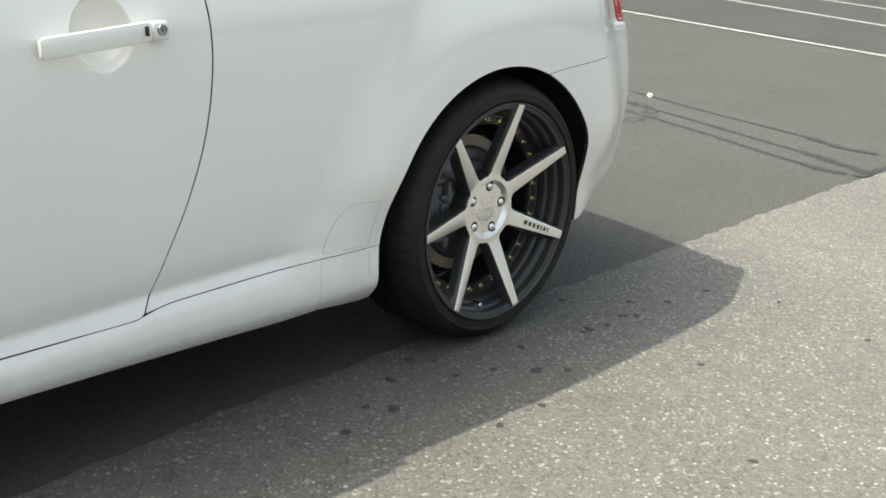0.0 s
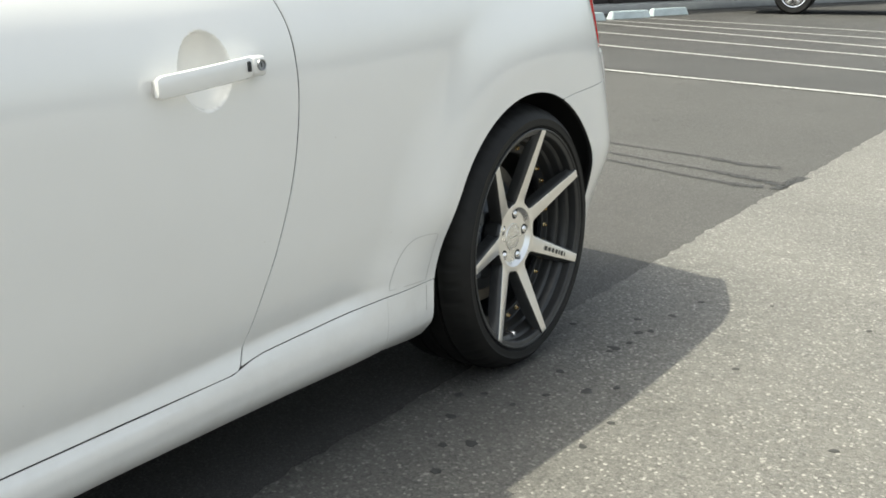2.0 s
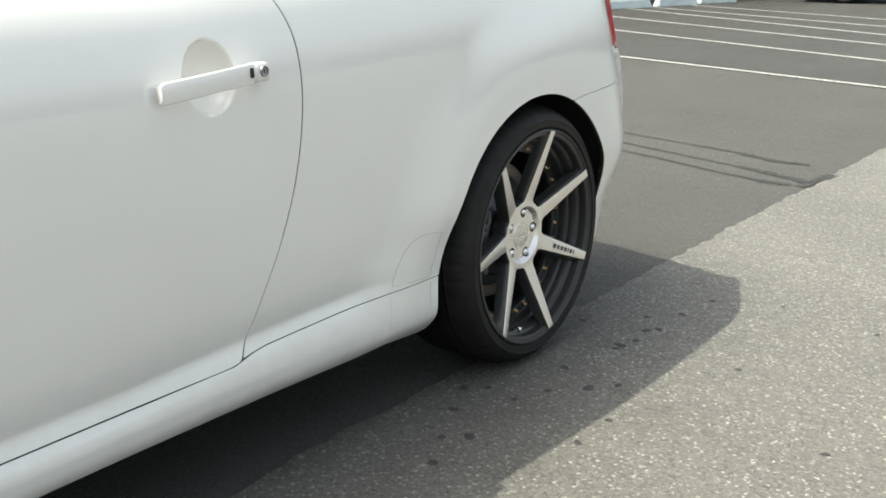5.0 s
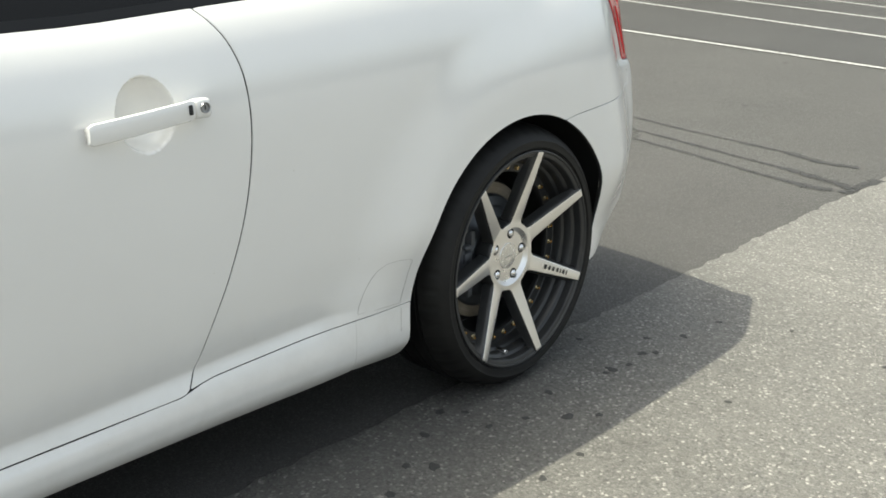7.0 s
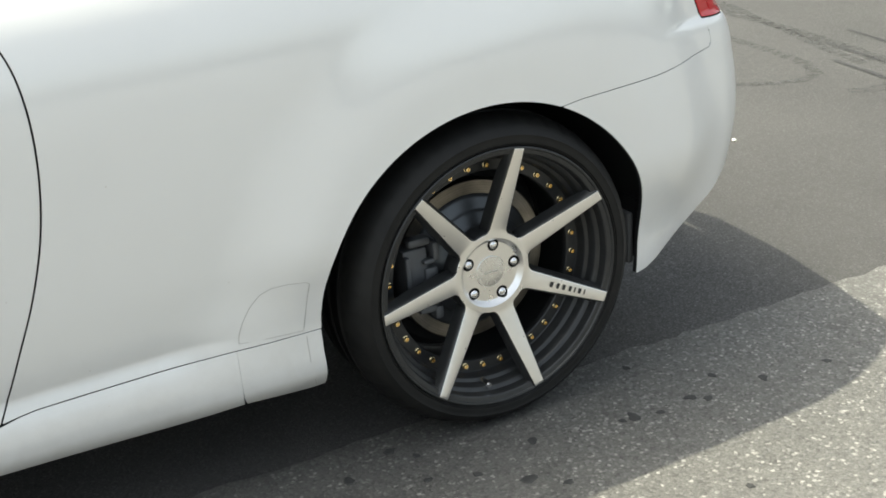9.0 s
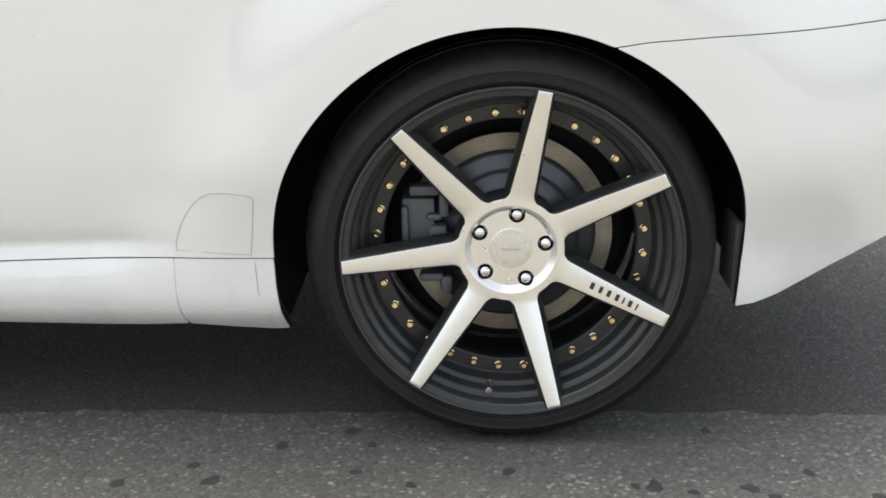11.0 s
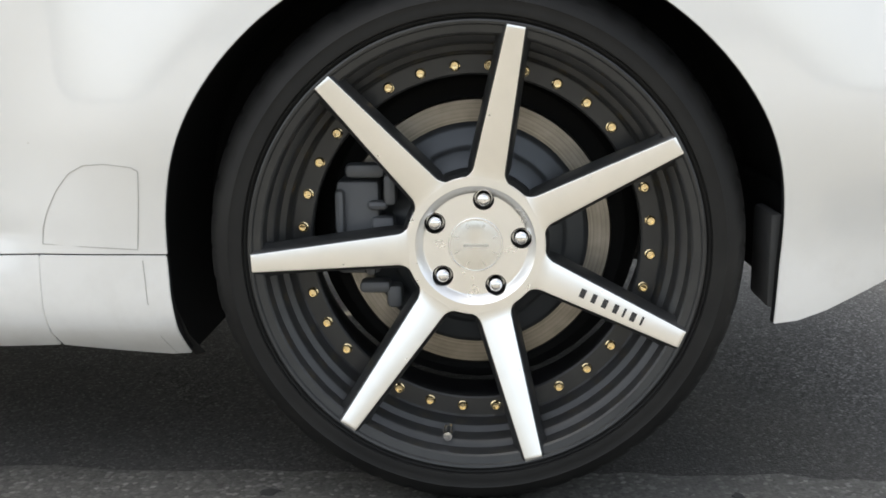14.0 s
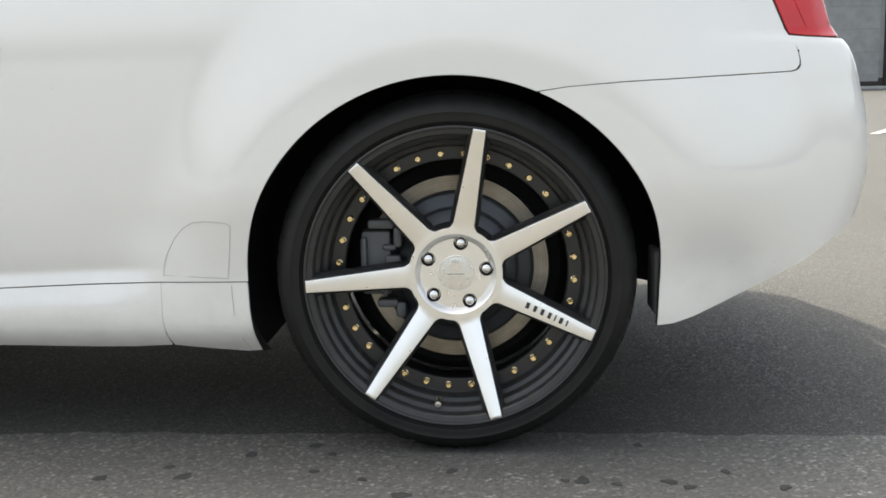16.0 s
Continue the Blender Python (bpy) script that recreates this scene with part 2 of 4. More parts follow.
# ---- ground ----
def ground_sheet():
    bm = bmesh.new()
    for v in ((-400, -400), (400, -400), (400, 400), (-400, 400)):
        bm.verts.new((*v, 0))
    bm.faces.new(bm.verts)
    return tagged(part("ground", bm, ASPHALT_LOT, None), "smooth worn grey asphalt of a parking lot", "ground", kind="structure")


def near_strip():
    """The coarser strip of asphalt on the near side, its ragged edge a few millimetres proud."""
    bm = bmesh.new()
    rnd = random.Random(4)
    xs = [-60 + 2.0 * k for k in range(28)] + [-4 + 0.03 * k for k in range(400)] + [8 + 2.0 * k for k in range(27)]
    edge, foot, back = [], [], []
    for x in xs:
        y = 0.115 - 0.022 * max(x, 0) + 0.02 * noise.noise((x * 2.1, 3, 0)) + 0.012 * noise.noise((x * 11, 7, 0)) + rnd.uniform(-0.006, 0.006)
        edge.append(bm.verts.new((x, y, 0.004)))
        foot.append(bm.verts.new((x, y + 0.006, 0.0005)))
        back.append(bm.verts.new((x, -60, 0.004)))
    for k in range(len(xs) - 1):
        bm.faces.new((back[k], back[k + 1], edge[k + 1], edge[k]))
        bm.faces.new((edge[k], edge[k + 1], foot[k + 1], foot[k]))
    return tagged(part("pavement", bm, ASPHALT_NEAR, None), "coarse old asphalt strip with pale stones", "pavement", kind="structure")


def ribbon(points, width, z, ragged=0.0, seed=1):
    """A thin strip along a smoothed line on the ground."""
    rnd = random.Random(seed)
    pts = [Vector((*p, 0)) for p in points]
    for _ in range(3):
        fine = [pts[0]]
        for a, b in zip(pts, pts[1:]):
            fine += [a.lerp(b, 0.25), a.lerp(b, 0.75)]
        pts = fine + [pts[-1]]
    bm = bmesh.new()
    rows = []
    for k, p in enumerate(pts):
        d = (pts[min(k + 1, len(pts) - 1)] - pts[max(k - 1, 0)]).normalized()
        n = Vector((-d.y, d.x, 0))
        w = width * 0.5 * (1 + rnd.uniform(-ragged, ragged))
        o = p + n * width * ragged * 0.3 * rnd.uniform(-1, 1)
        rows.append([bm.verts.new((*(o + n * s).xy, z)) for s in (-w, w)])
    for a, b in zip(rows, rows[1:]):
        bm.faces.new((a[0], b[0], b[1], a[1]))
    return bm


ground_sheet()
near_strip()
# a darker sheet from the first bay line to the far side
bm = bmesh.new()
for v in ((5.35, -2.2), (60.0, -2.2), (60.0, 60.0), (27.1, 60.0)):
    bm.verts.new((*v, 0.003))
bm.faces.new(bm.verts)
tagged(part("parking_surface", bm, ASPHALT_BAYS, None), "darker asphalt under the parking bays", "pavement", kind="structure")
# white bay lines, ends on the ground
for a, b in (((7.8, 5.4), (5.36, -2.2)), ((10.8, 6.45), (6.67, -2.2)), ((12.8, 7.0), (8.06, -2.2)), ((14.5, 7.1), (8.9, -2.2)), ((15.1, 7.0), (10.6, -2.2)), ((16.2, 6.9), (12.0, -2.2))):
    tagged(part("bay_line", ribbon([a, b], 0.085, 0.0065), LINE, None), "worn white painted parking bay line on asphalt", "road marking", "parking bay lines", "structure")
tagged(part("bay_line", ribbon([(4.35, 10.4), (7.4, 16.0)], 0.12, 0.0065), LINE, None), "worn white painted parking bay line on asphalt", "road marking", "parking bay lines", "structure")

# tar lines and a blot where they meet
for k, pts in enumerate((((3.62, 2.35), (3.42, 1.75), (3.25, 1.25), (3.17, 0.95), (3.08, 0.60)), ((3.30, 2.2), (3.11, 1.60), (3.00, 1.23), (2.85, 0.82), (2.74, 0.48)), ((3.02, 1.9), (2.84, 1.30), (2.73, 0.96), (2.59, 0.62), (2.51, 0.36)))):
    tagged(part("tar_line", ribbon(pts, 0.026, 0.003, 0.45, k), TAR, None), "thin black wandering tar line on asphalt", "stain", "tar lines", "structure")
for k, (pts, w) in enumerate((([(3.08, 0.60), (2.97, 0.38), (2.985, 0.21)], 0.055), ([(2.74, 0.48), (2.66, 0.28), (2.60, 0.14), (2.54, 0.075)], 0.055), ([(2.51, 0.36), (2.47, 0.24), (2.49, 0.15)], 0.06), ([(2.46, 0.09), (2.58, 0.08), (2.80, 0.05)], 0.06))):
    tagged(part("tar_blot", ribbon(pts, w, 0.0045 if k == 3 else 0.0035, 0.4, k + 5), TAR, None), "dark tar blot at the asphalt seam", "stain", "tar lines", "structure")
for k, (pts, w) in enumerate((([(4.3, 4.8), (3.9, 3.9), (3.6, 3.29), (3.45, 2.63), (3.25, 2.0), (3.13, 1.6), (3.0, 1.43), (2.77, 1.366), (2.60, 1.43)], 0.10), ([(3.9, 4.4), (3.4, 3.5), (3.05, 2.65), (2.92, 2.0), (2.74, 1.72), (2.54, 1.72), (2.35, 1.88)], 0.07), ([(3.95, 3.9), (3.5, 2.8), (3.2, 2.15), (3.06, 1.75)], 0.06))):
    tagged(part("skid_mark", ribbon(pts, w, 0.0025, 0.2, k + 9), SKID, None), "faint dark curved tyre skid mark on asphalt", "stain", "skid marks", "structure")


def gum_spot(seed, r):
    rnd = random.Random(seed)
    bm = bmesh.new()
    n = 14
    rad = [r * rnd.uniform(0.7, 1.15) for _ in range(n)]
    top = [bm.verts.new((0.75 * q * math.cos(6.2832 * k / n), 0.55 * q * math.sin(6.2832 * k / n), 0.0016)) for k, q in enumerate(rad)]
    low = [bm.verts.new((q * math.cos(6.2832 * k / n), 0.75 * q * math.sin(6.2832 * k / n), -0.001)) for k, q in enumerate(rad)]
    bm.faces.new(top)
    for k in range(n):
        bm.faces.new((low[k], low[(k + 1) % n], top[(k + 1) % n], top[k]))
    return mesh_of("gum_spot", bm, GUM)


SPOT_MESHES = [gum_spot(k, 0.014) for k in range(4)]
SPOTS = [(-0.088, -0.2), (-0.477, -0.116), (0.217, -0.135), (0.238, -0.454)]
MORE_SPOTS = [(0.274, -0.153), (0.392, -0.166), (0.548, -0.168), (-0.231, -0.002), (-0.161, -0.13), (-0.031, -0.252), (-0.364, -0.322), (-0.225, -0.325), (-0.105, -0.774), (0.708, -0.674), (0.79, -0.384), (-0.623, -0.122), (0.466, -0.095), (0.715, -0.195), (-0.251, -0.091), (-0.516, -0.069), (-0.382, -0.005), (0.188, -0.135), (0.363, -0.142), (-0.269, 0.044), (-0.007, -0.09), (0.334, 0.043)]
for k, (x, y) in enumerate(SPOTS + MORE_SPOTS):
    ob = new("gum_spot", SPOT_MESHES[k % 4])
    s = 1.5 if k < 3 else random.Random(k).uniform(0.7, 1.25)
    ob.matrix_world = pose(x, y, 0.004, 0, 0, 40 * k) @ Matrix.Diagonal((s, s, 1, 1))
    tagged(ob, "dark trodden chewing gum spot on asphalt", "gum spot", "gum spots on the asphalt")


for k, (x, y) in enumerate([(6.25, 1.97), (5.47, 0.93), (5.19, 0.56), (4.22, 1.36), (4.74, 2.13)]):
    ob = new("tar_flake", SPOT_MESHES[k % 4])
    ob.matrix_world = pose(x, y, 0.003 if x > 6 else 0.0, 0, 0, 70 + 25 * k) @ Matrix.Diagonal((1.6, 4.0 if k in (1, 3) else 1.8, 1, 1))
    tagged(ob, "small dark tar flake on the parking lot", "tar flake", "tar flakes on the lot")


def scrap(x, y, s, seed):
    rnd = random.Random(seed)
    bm = bmesh.new()
    bmesh.ops.create_icosphere(bm, subdivisions=2, radius=s)
    for v in bm.verts:
        v.co *= rnd.uniform(0.7, 1.2)
        v.co.z = max(0.0, v.co.z * 0.6 + s * 0.4)
    ob = part("paper_scrap", bm, PAPER, None, angle=20)
    ob.location = (x, y, 0.0)
    tagged(ob, "small crumpled white paper scrap on asphalt", "litter")


scrap(3.40, 1.72, 0.022, 1)
scrap(1.755, 1.22, 0.010, 2)


# ---- the white coupe ----
WIDTH = 1.82
AXLE_Z = 0.330
ARCH_A, ARCH_B, ARCH_X = 0.3785, 0.3660, -0.005
WHEELBASE = 2.85
car = tagged(new("car"), "pearl white two-door coupe parked on asphalt", "car")

PLAN = [(-3.70, 0.91), (-3.68, 0.65), (-3.60, 0.40), (-3.45, 0.22), (-3.2, 0.11), (-2.85, 0.055), (-2.4, 0.045), (-1.6, 0.042),
        (-0.94, 0.037), (-0.55, 0.021), (-0.2, 0.016), (0.1, 0.018), (0.3, 0.027), (0.45, 0.051), (0.634, 0.103), (0.721, 0.138), (0.780, 0.190),
        (0.808, 0.280), (0.843, 0.40), (0.893, 0.6), (0.940, 0.91)]
MID_Z = [0.08, 0.15, 0.18, 0.20, 0.225, 0.26, 0.29, 0.312, 0.330, 0.342, 0.348, 0.354, 0.372, 0.40, 0.45, 0.5, 0.6, 0.7, 0.78, 0.85, 0.90, 0.94, 0.97, 1.0, 1.03]
MID_D = [0.14, 0.095, 0.066, 0.0460, 0.029, 0.0230, 0.025, 0.031, 0.0368, 0.0404, 0.0410, 0.0398, 0.0345, 0.0280, 0.0188, 0.0120, 0.004, 0.0, 0.0, 0.007, 0.019, 0.036, 0.056, 0.085, 0.12]
REAR_Z = [0.08, 0.2, 0.3, 0.36, 0.44, 0.52, 0.60, 0.66, 0.70, 0.738, 0.757, 0.78, 0.85, 0.92, 0.96, 1.0]
REAR_D = [0.26, 0.13, 0.055, 0.032, 0.010, 0.0, 0.005, 0.016, 0.024, 0.040, 0.066, 0.074, 0.097, 0.118, 0.134, 0.19]
CREASE_X, CREASE_Z = [-2.4, -1.2, -0.6], [0.286, 0.293, 0.318]
BELT_X = [-3.7, -3.3, -2.8, -2.2, -1.1, -0.85, -0.38, 0.0, 0.3, 0.5, 0.65, 0.92]
BELT_Z = [0.66, 0.76, 0.87, 0.955, 0.972, 0.989, 1.018, 1.02, 1.005, 0.978, 0.957, 0.945]


def curve_of(pts, per=24):
    """A smooth line through points, by arc length."""
    p = np.array(pts, float)
    ext = np.vstack([2 * p[0] - p[1], p, 2 * p[-1] - p[-2]])
    out = []
    for k in range(1, len(ext) - 2):
        a, b, c, d = ext[k - 1:k + 3]
        for t in np.linspace(0, 1, per, endpoint=False):
            out.append(0.5 * (2 * b + (c - a) * t + (2 * a - 5 * b + 4 * c - d) * t * t + (3 * b - a - 3 * c + d) * t ** 3))
    out.append(p[-1])
    out = np.array(out)
    s = np.r_[0, np.cumsum(np.linalg.norm(np.diff(out, axis=0), axis=1))]
    return s, out


PS, PC = curve_of(PLAN)
PS = PS - np.interp(0.0, PC[:, 0], PS)
MID = curve_of(list(zip(MID_Z, MID_D)), 8)[1]
REAR = curve_of(list(zip(REAR_Z, REAR_D)), 8)[1]
U_END, U_FRONT = PS[-1], PS[0]


def u_of(x):
    return float(np.interp(x, PC[:, 0], PS))


def belt(x):
    return float(np.interp(x, BELT_X, BELT_Z))


BOWL = (-1.026, 0.8265, 0.0615)


def skin(u, z, sink=0.0, bowl=False):
    """A place on the left body side: u runs rearwards round the plan, z up."""
    x, y = np.interp(u, PS, PC[:, 0]), np.interp(u, PS, PC[:, 1])
    x1, y1 = np.interp(u + 0.004, PS, PC[:, 0]), np.interp(u + 0.004, PS, PC[:, 1])
    x0, y0 = np.interp(u - 0.004, PS, PC[:, 0]), np.interp(u - 0.004, PS, PC[:, 1])
    tx, ty = x1 - x0, y1 - y0
    n = math.hypot(tx, ty) or 1.0
    nx, ny = -ty / n, tx / n
    top = belt(x)
    zz = z + (0.3205 - float(np.interp(x, CREASE_X, CREASE_Z))) * smooth(z, 0.235, 0.285) * (1 - smooth(z, 0.36, 0.55)) if z < 0.6 else 0.6 + (z - 0.6) * 0.375 / max(0.05, top - 0.6)
    d = float(np.interp(zz, MID[:, 0], MID[:, 1]))
    fade = smooth(x, -0.68, -0.48) * (1 - smooth(z, 0.36, 0.48)) * smooth(z, 0.2, 0.3)
    d = d * (1 - fade) + 0.020 * fade
    tuck = smooth(x, 0.15, 0.33) * (1 - smooth(x, 0.40, 0.78)) * (1 - smooth(z, 0.40, 0.66))
    d *= 1 - 0.65 * tuck
    back = smooth(x, 0.36, 0.78)
    d = d * (1 - back) + float(np.interp(z, REAR[:, 0], REAR[:, 1])) * back
    nx, ny = nx * (1 + 0.3 * back), ny * (1 - 0.65 * back * (1 - smooth(x, 0.84, 0.90)))
    for cx in (0.0, -WHEELBASE):
        r = math.hypot(x - cx, z - AXLE_Z)
        if r < 0.80:
            w = (1 - smooth(r, 0.412, 0.595 + 0.12 * smooth(x - cx, -0.05, 0.30))) * smooth(z, 0.30, 0.52)
            d = d * (1 - w) + (-0.004 - y) * w
    if bowl:
        q = math.hypot((x - BOWL[0]) * 1.1, z - BOWL[1]) / BOWL[2]
        if q < 1:
            d += 0.046 * (1 - q * q) ** 0.55
    d += sink
    return Vector((x + nx * d, y + ny * d, z))


def facing(u, z, bowl=False):
    e = 0.0025
    a = skin(u + e, z, 0, bowl) - skin(u - e, z, 0, bowl)
    b = skin(u, z + e, 0, bowl) - skin(u, z - e, 0, bowl)
    return a.cross(b).normalized()


def panel(name, outline, material, sides=(0,), step=0.022, bowl=False, lift=0.0, lip=0.012, label="", gap_shade=True):
    """A sheet panel of the body with rolled edges, from its outline in (x, z); x past the tail is given as u by the caller."""
    bm = bmesh.new()
    bm.faces.new([bm.verts.new((u, z, 0)) for u, z in outline])
    us, zs = [p[0] for p in outline], [p[1] for p in outline]
    for axis, lo, hi in ((0, min(us), max(us)), (1, min(zs), max(zs))):
        n = max(1, int((hi - lo) / step))
        for k in range(1, n):
            co = [0, 0, 0]
            co[axis] = lo + (hi - lo) * k / n
            no = [0, 0, 0]
            no[axis] = 1
            bmesh.ops.bisect_plane(bm, geom=bm.verts[:] + bm.edges[:] + bm.faces[:], dist=1e-5, plane_co=co, plane_no=no)
    if step < 0.02 and min(zs) < 0.33 and max(zs) > 0.5:
        # closer rows where the crease runs above the sill
        for z in np.arange(0.304, 0.372, 0.004):
            bmesh.ops.bisect_plane(bm, geom=bm.verts[:] + bm.edges[:] + bm.faces[:], dist=1e-5, plane_co=(0, z, 0), plane_no=(0, 1, 0))
    if bowl:
        for axis, mid in ((0, u_of(BOWL[0])), (1, BOWL[1])):
            for k in np.linspace(-0.066, 0.066, 45):
                co = [0, 0, 0]
                co[axis] = mid + k
                no = [0, 0, 0]
                no[axis] = 1
                near = [f for f in bm.faces if abs(f.calc_center_median().x - u_of(BOWL[0])) < 0.08 and abs(f.calc_center_median().y - BOWL[1]) < 0.08]
                geo = list({v for f in near for v in f.verts}) + list({e for f in near for e in f.edges}) + near
                bmesh.ops.bisect_plane(bm, geom=geo, dist=1e-5, plane_co=co, plane_no=no)
    bmesh.ops.dissolve_degenerate(bm, dist=1e-4, edges=bm.edges)
    bmesh.ops.triangulate(bm, faces=[f for f in bm.faces if len(f.verts) > 4])
    bm.verts.ensure_lookup_table()
    bm.verts.index_update()
    flat = [(v.co.x, v.co.y) for v in bm.verts]
    base = [skin(u, z, -lift, bowl) for u, z in flat]
    norm = [facing(u, z, bowl) for u, z in flat]
    faces = [[v.index for v in f.verts] for f in bm.faces]
    verts, normals, deep = list(base), list(norm), [False] * len(faces)
    for e in [e for e in bm.edges if e.is_boundary]:
        f = e.link_faces[0]
        loop = next(l for l in f.loops if l.edge == e)
        a, b = loop.vert.index, loop.link_loop_next.vert.index
        mid = sum((base[v.index] for v in f.verts), Vector()) / len(f.verts)
        along = (base[b] - base[a]).normalized()
        n = (norm[a] + norm[b]).normalized()
        out = along.cross(n)
        if out.dot((base[a] + base[b]) / 2 - mid) < 0:
            out.negate()
        k = len(verts)
        for i in (a, b):
            verts += [base[i] + out * 0.0012 - n * 0.0022, base[i] + out * 0.0012 - n * lip]
            normals += [(out * 0.8 + n * 0.2).normalized(), out]
        faces += [[a, k, k + 2, b], [k, k + 1, k + 3, k + 2]]
        # deep lip faces go black, painting the shade inside the panel gaps
        deep += [False, gap_shade]
    bm.free()
    all_v, all_f, all_n = [], [], []
    for side in sides:
        o = len(all_v)
        if side == 0:
            all_v += [tuple(v) for v in verts]
            all_n += [tuple(v) for v in normals]
        else:
            all_v += [(v.x, WIDTH - v.y, v.z) for v in verts]
            all_n += [(v.x, -v.y, v.z) for v in normals]
        for f in faces:
            pa, pb, pc = (Vector(all_v[o + i]) for i in f[:3])
            turn = (pb - pa).cross(pc - pa).dot(Vector(all_n[o + f[0]])) < 0
            all_f.append([o + i for i in (f[::-1] if turn else f)])
    mesh = bpy.data.meshes.new(name)
    mesh.from_pydata(all_v, [], all_f)
    mesh.materials.append(material)
    mesh.materials.append(BLACK)
    mesh.polygons.foreach_set("material_index", [1 if gap_shade else 0 for _ in sides for gap_shade in deep])
    mesh.shade_smooth()
    mesh.normals_split_custom_set_from_vertices(all_n)
    ob = new(name, mesh)
    ob.parent = car
    return tagged(ob, label)


def arch_line(cx, start, end, grow=0.0, n=34):
    """Points of a wheel arch from one angle to another, in degrees."""
    return [(u_of(cx + ARCH_X + (ARCH_A + grow) * math.cos(radians(a))), 0.325 + (ARCH_B + grow) * math.sin(radians(a)))
            for a in np.linspace(start, end, n)]


def line(*pts):
    return [(u_of(x), z) for x, z in pts]


G = 0.0027
# rear edge of the door, from the sill up
DOOR_EDGE = [(-0.958, 0.300), (-0.940, 0.335), (-0.907, 0.415), (-0.866, 0.515), (-0.835, 0.615), (-0.818, 0.710), (-0.813, 0.800), (-0.820, 0.875), (-0.839, 0.930), (-0.862, 0.964), (-0.884, 0.9862)]
DOOR_EDGE = [tuple(float(c) for c in p) for p in curve_of(DOOR_EDGE, 5)[1]]
SEAM = [(-0.90, 0.309), (-0.70, 0.316), (-0.545, 0.3205), (-0.384, 0.3205)]


def seam_z(x):
    return float(np.interp(x, [-2.4, -1.0, -0.965, -0.94, -0.90, -0.70, -0.545, -0.384], [0.287, 0.2895, 0.293, 0.301, 0.3065, 0.315, 0.3205, 0.3205]))


COVER = [(-0.542, 0.334), (-0.540, 0.352), (-0.531, 0.376), (-0.515, 0.403), (-0.496, 0.424), (-0.474, 0.435), (-0.445, 0.437), (-0.412, 0.4335), (-0.404, 0.428), (-0.412, 0.375), (-0.419, 0.328)]
TAIL_EDGE = [(0.635, 0.700), (0.632, 0.722), (0.621, 0.752), (0.594, 0.815), (0.551, 0.885), (0.50, 0.94), (0.445, 0.972)]
for side in (0, 1):
    panel("door", line(*[(x - G, z) for x, z in DOOR_EDGE], *[(x, belt(x)) for x in np.linspace(-0.912, -2.02, 16)], (-2.10, 0.75), (-2.12, 0.5), (-2.10, 0.31), (-2.02, 0.2895), (-1.5, 0.2900), (-1.02, 0.2915), (-0.985, 0.2922), (-0.968, 0.2945)),
          PAINT, (side,), 0.0125 if side == 0 else 0.04, side == 0, label="pearl white coupe door with flush pull handle")
    top = [(x, belt(x)) for x in np.linspace(0.40, -0.872, 24)]
    low = [(-0.9553, 0.3000)] + [(x, seam_z(x) + G * 0.72) for x in (-0.93, -0.90, -0.80, -0.70, -0.60, -0.555)]
    notch = [(x, seam_z(x) + G * 0.72) for x in (-0.545, -0.50, -0.45, -0.416, -0.3836)]
    panel("quarter_panel", line(*[(x + G, z) for x, z in DOOR_EDGE[4:]][::-1], *low, *notch) + arch_line(0, 179, 66.3, 0, 42)
          + line((0.20, 0.6675), (0.30, 0.6745), (0.45, 0.6810), (0.60, 0.6865), (0.617, 0.6875), (0.627, 0.6905), (0.6330, 0.6975), (0.6340, 0.707)) + line(*TAIL_EDGE[1:]) + line(*top),
          PAINT, (side,), 0.0135 if side == 0 else 0.05, label="pearl white rear quarter panel flared over the wheel")
    panel("sill", line(*[(x, seam_z(x) - G) for x in np.linspace(-2.40, -0.98, 8)], *[(x, seam_z(x) - G * 0.65) for x in (-0.955, -0.93, -0.90, -0.80, -0.70, -0.60, -0.5495)],
                       (-0.5495, 0.25), (-0.547, 0.215), (-0.543, 0.195), (-0.62, 0.191), (-0.70, 0.190), (-0.9, 0.193), (-1.2, 0.200), (-1.5, 0.203), (-2.0, 0.201), (-2.40, 0.194)),
          PAINT, (side,), 0.014 if side == 0 else 0.05, label="pearl white side sill")
    panel("sill_end_cap", line((-0.5475, 0.3205 - G * 0.65), (-0.47, 0.3205 - G * 0.65), (-0.3845, 0.3205 - G * 0.65), (-0.3835, 0.27), (-0.379, 0.22), (-0.374, 0.181), (-0.40, 0.179), (-0.46, 0.185), (-0.537, 0.195), (-0.544, 0.215), (-0.5475, 0.25)),
          PAINT, (side,), 0.012 if side == 0 else 0.05, label="dusty white sill end before the wheel arch")
    panel("front_fender", line((-2.108, 0.31), (-2.128, 0.5), (-2.108, 0.75), (-2.03, belt(-2.03)), *[(x, belt(x)) for x in np.linspace(-2.2, -3.2, 12)], (-3.35, 0.66), (-3.25, 0.55))
          + arch_line(-WHEELBASE, 150, 0, 0, 30) + line((-2.42, 0.30)), PAINT, (side,), 0.05, label="pearl white front fender")


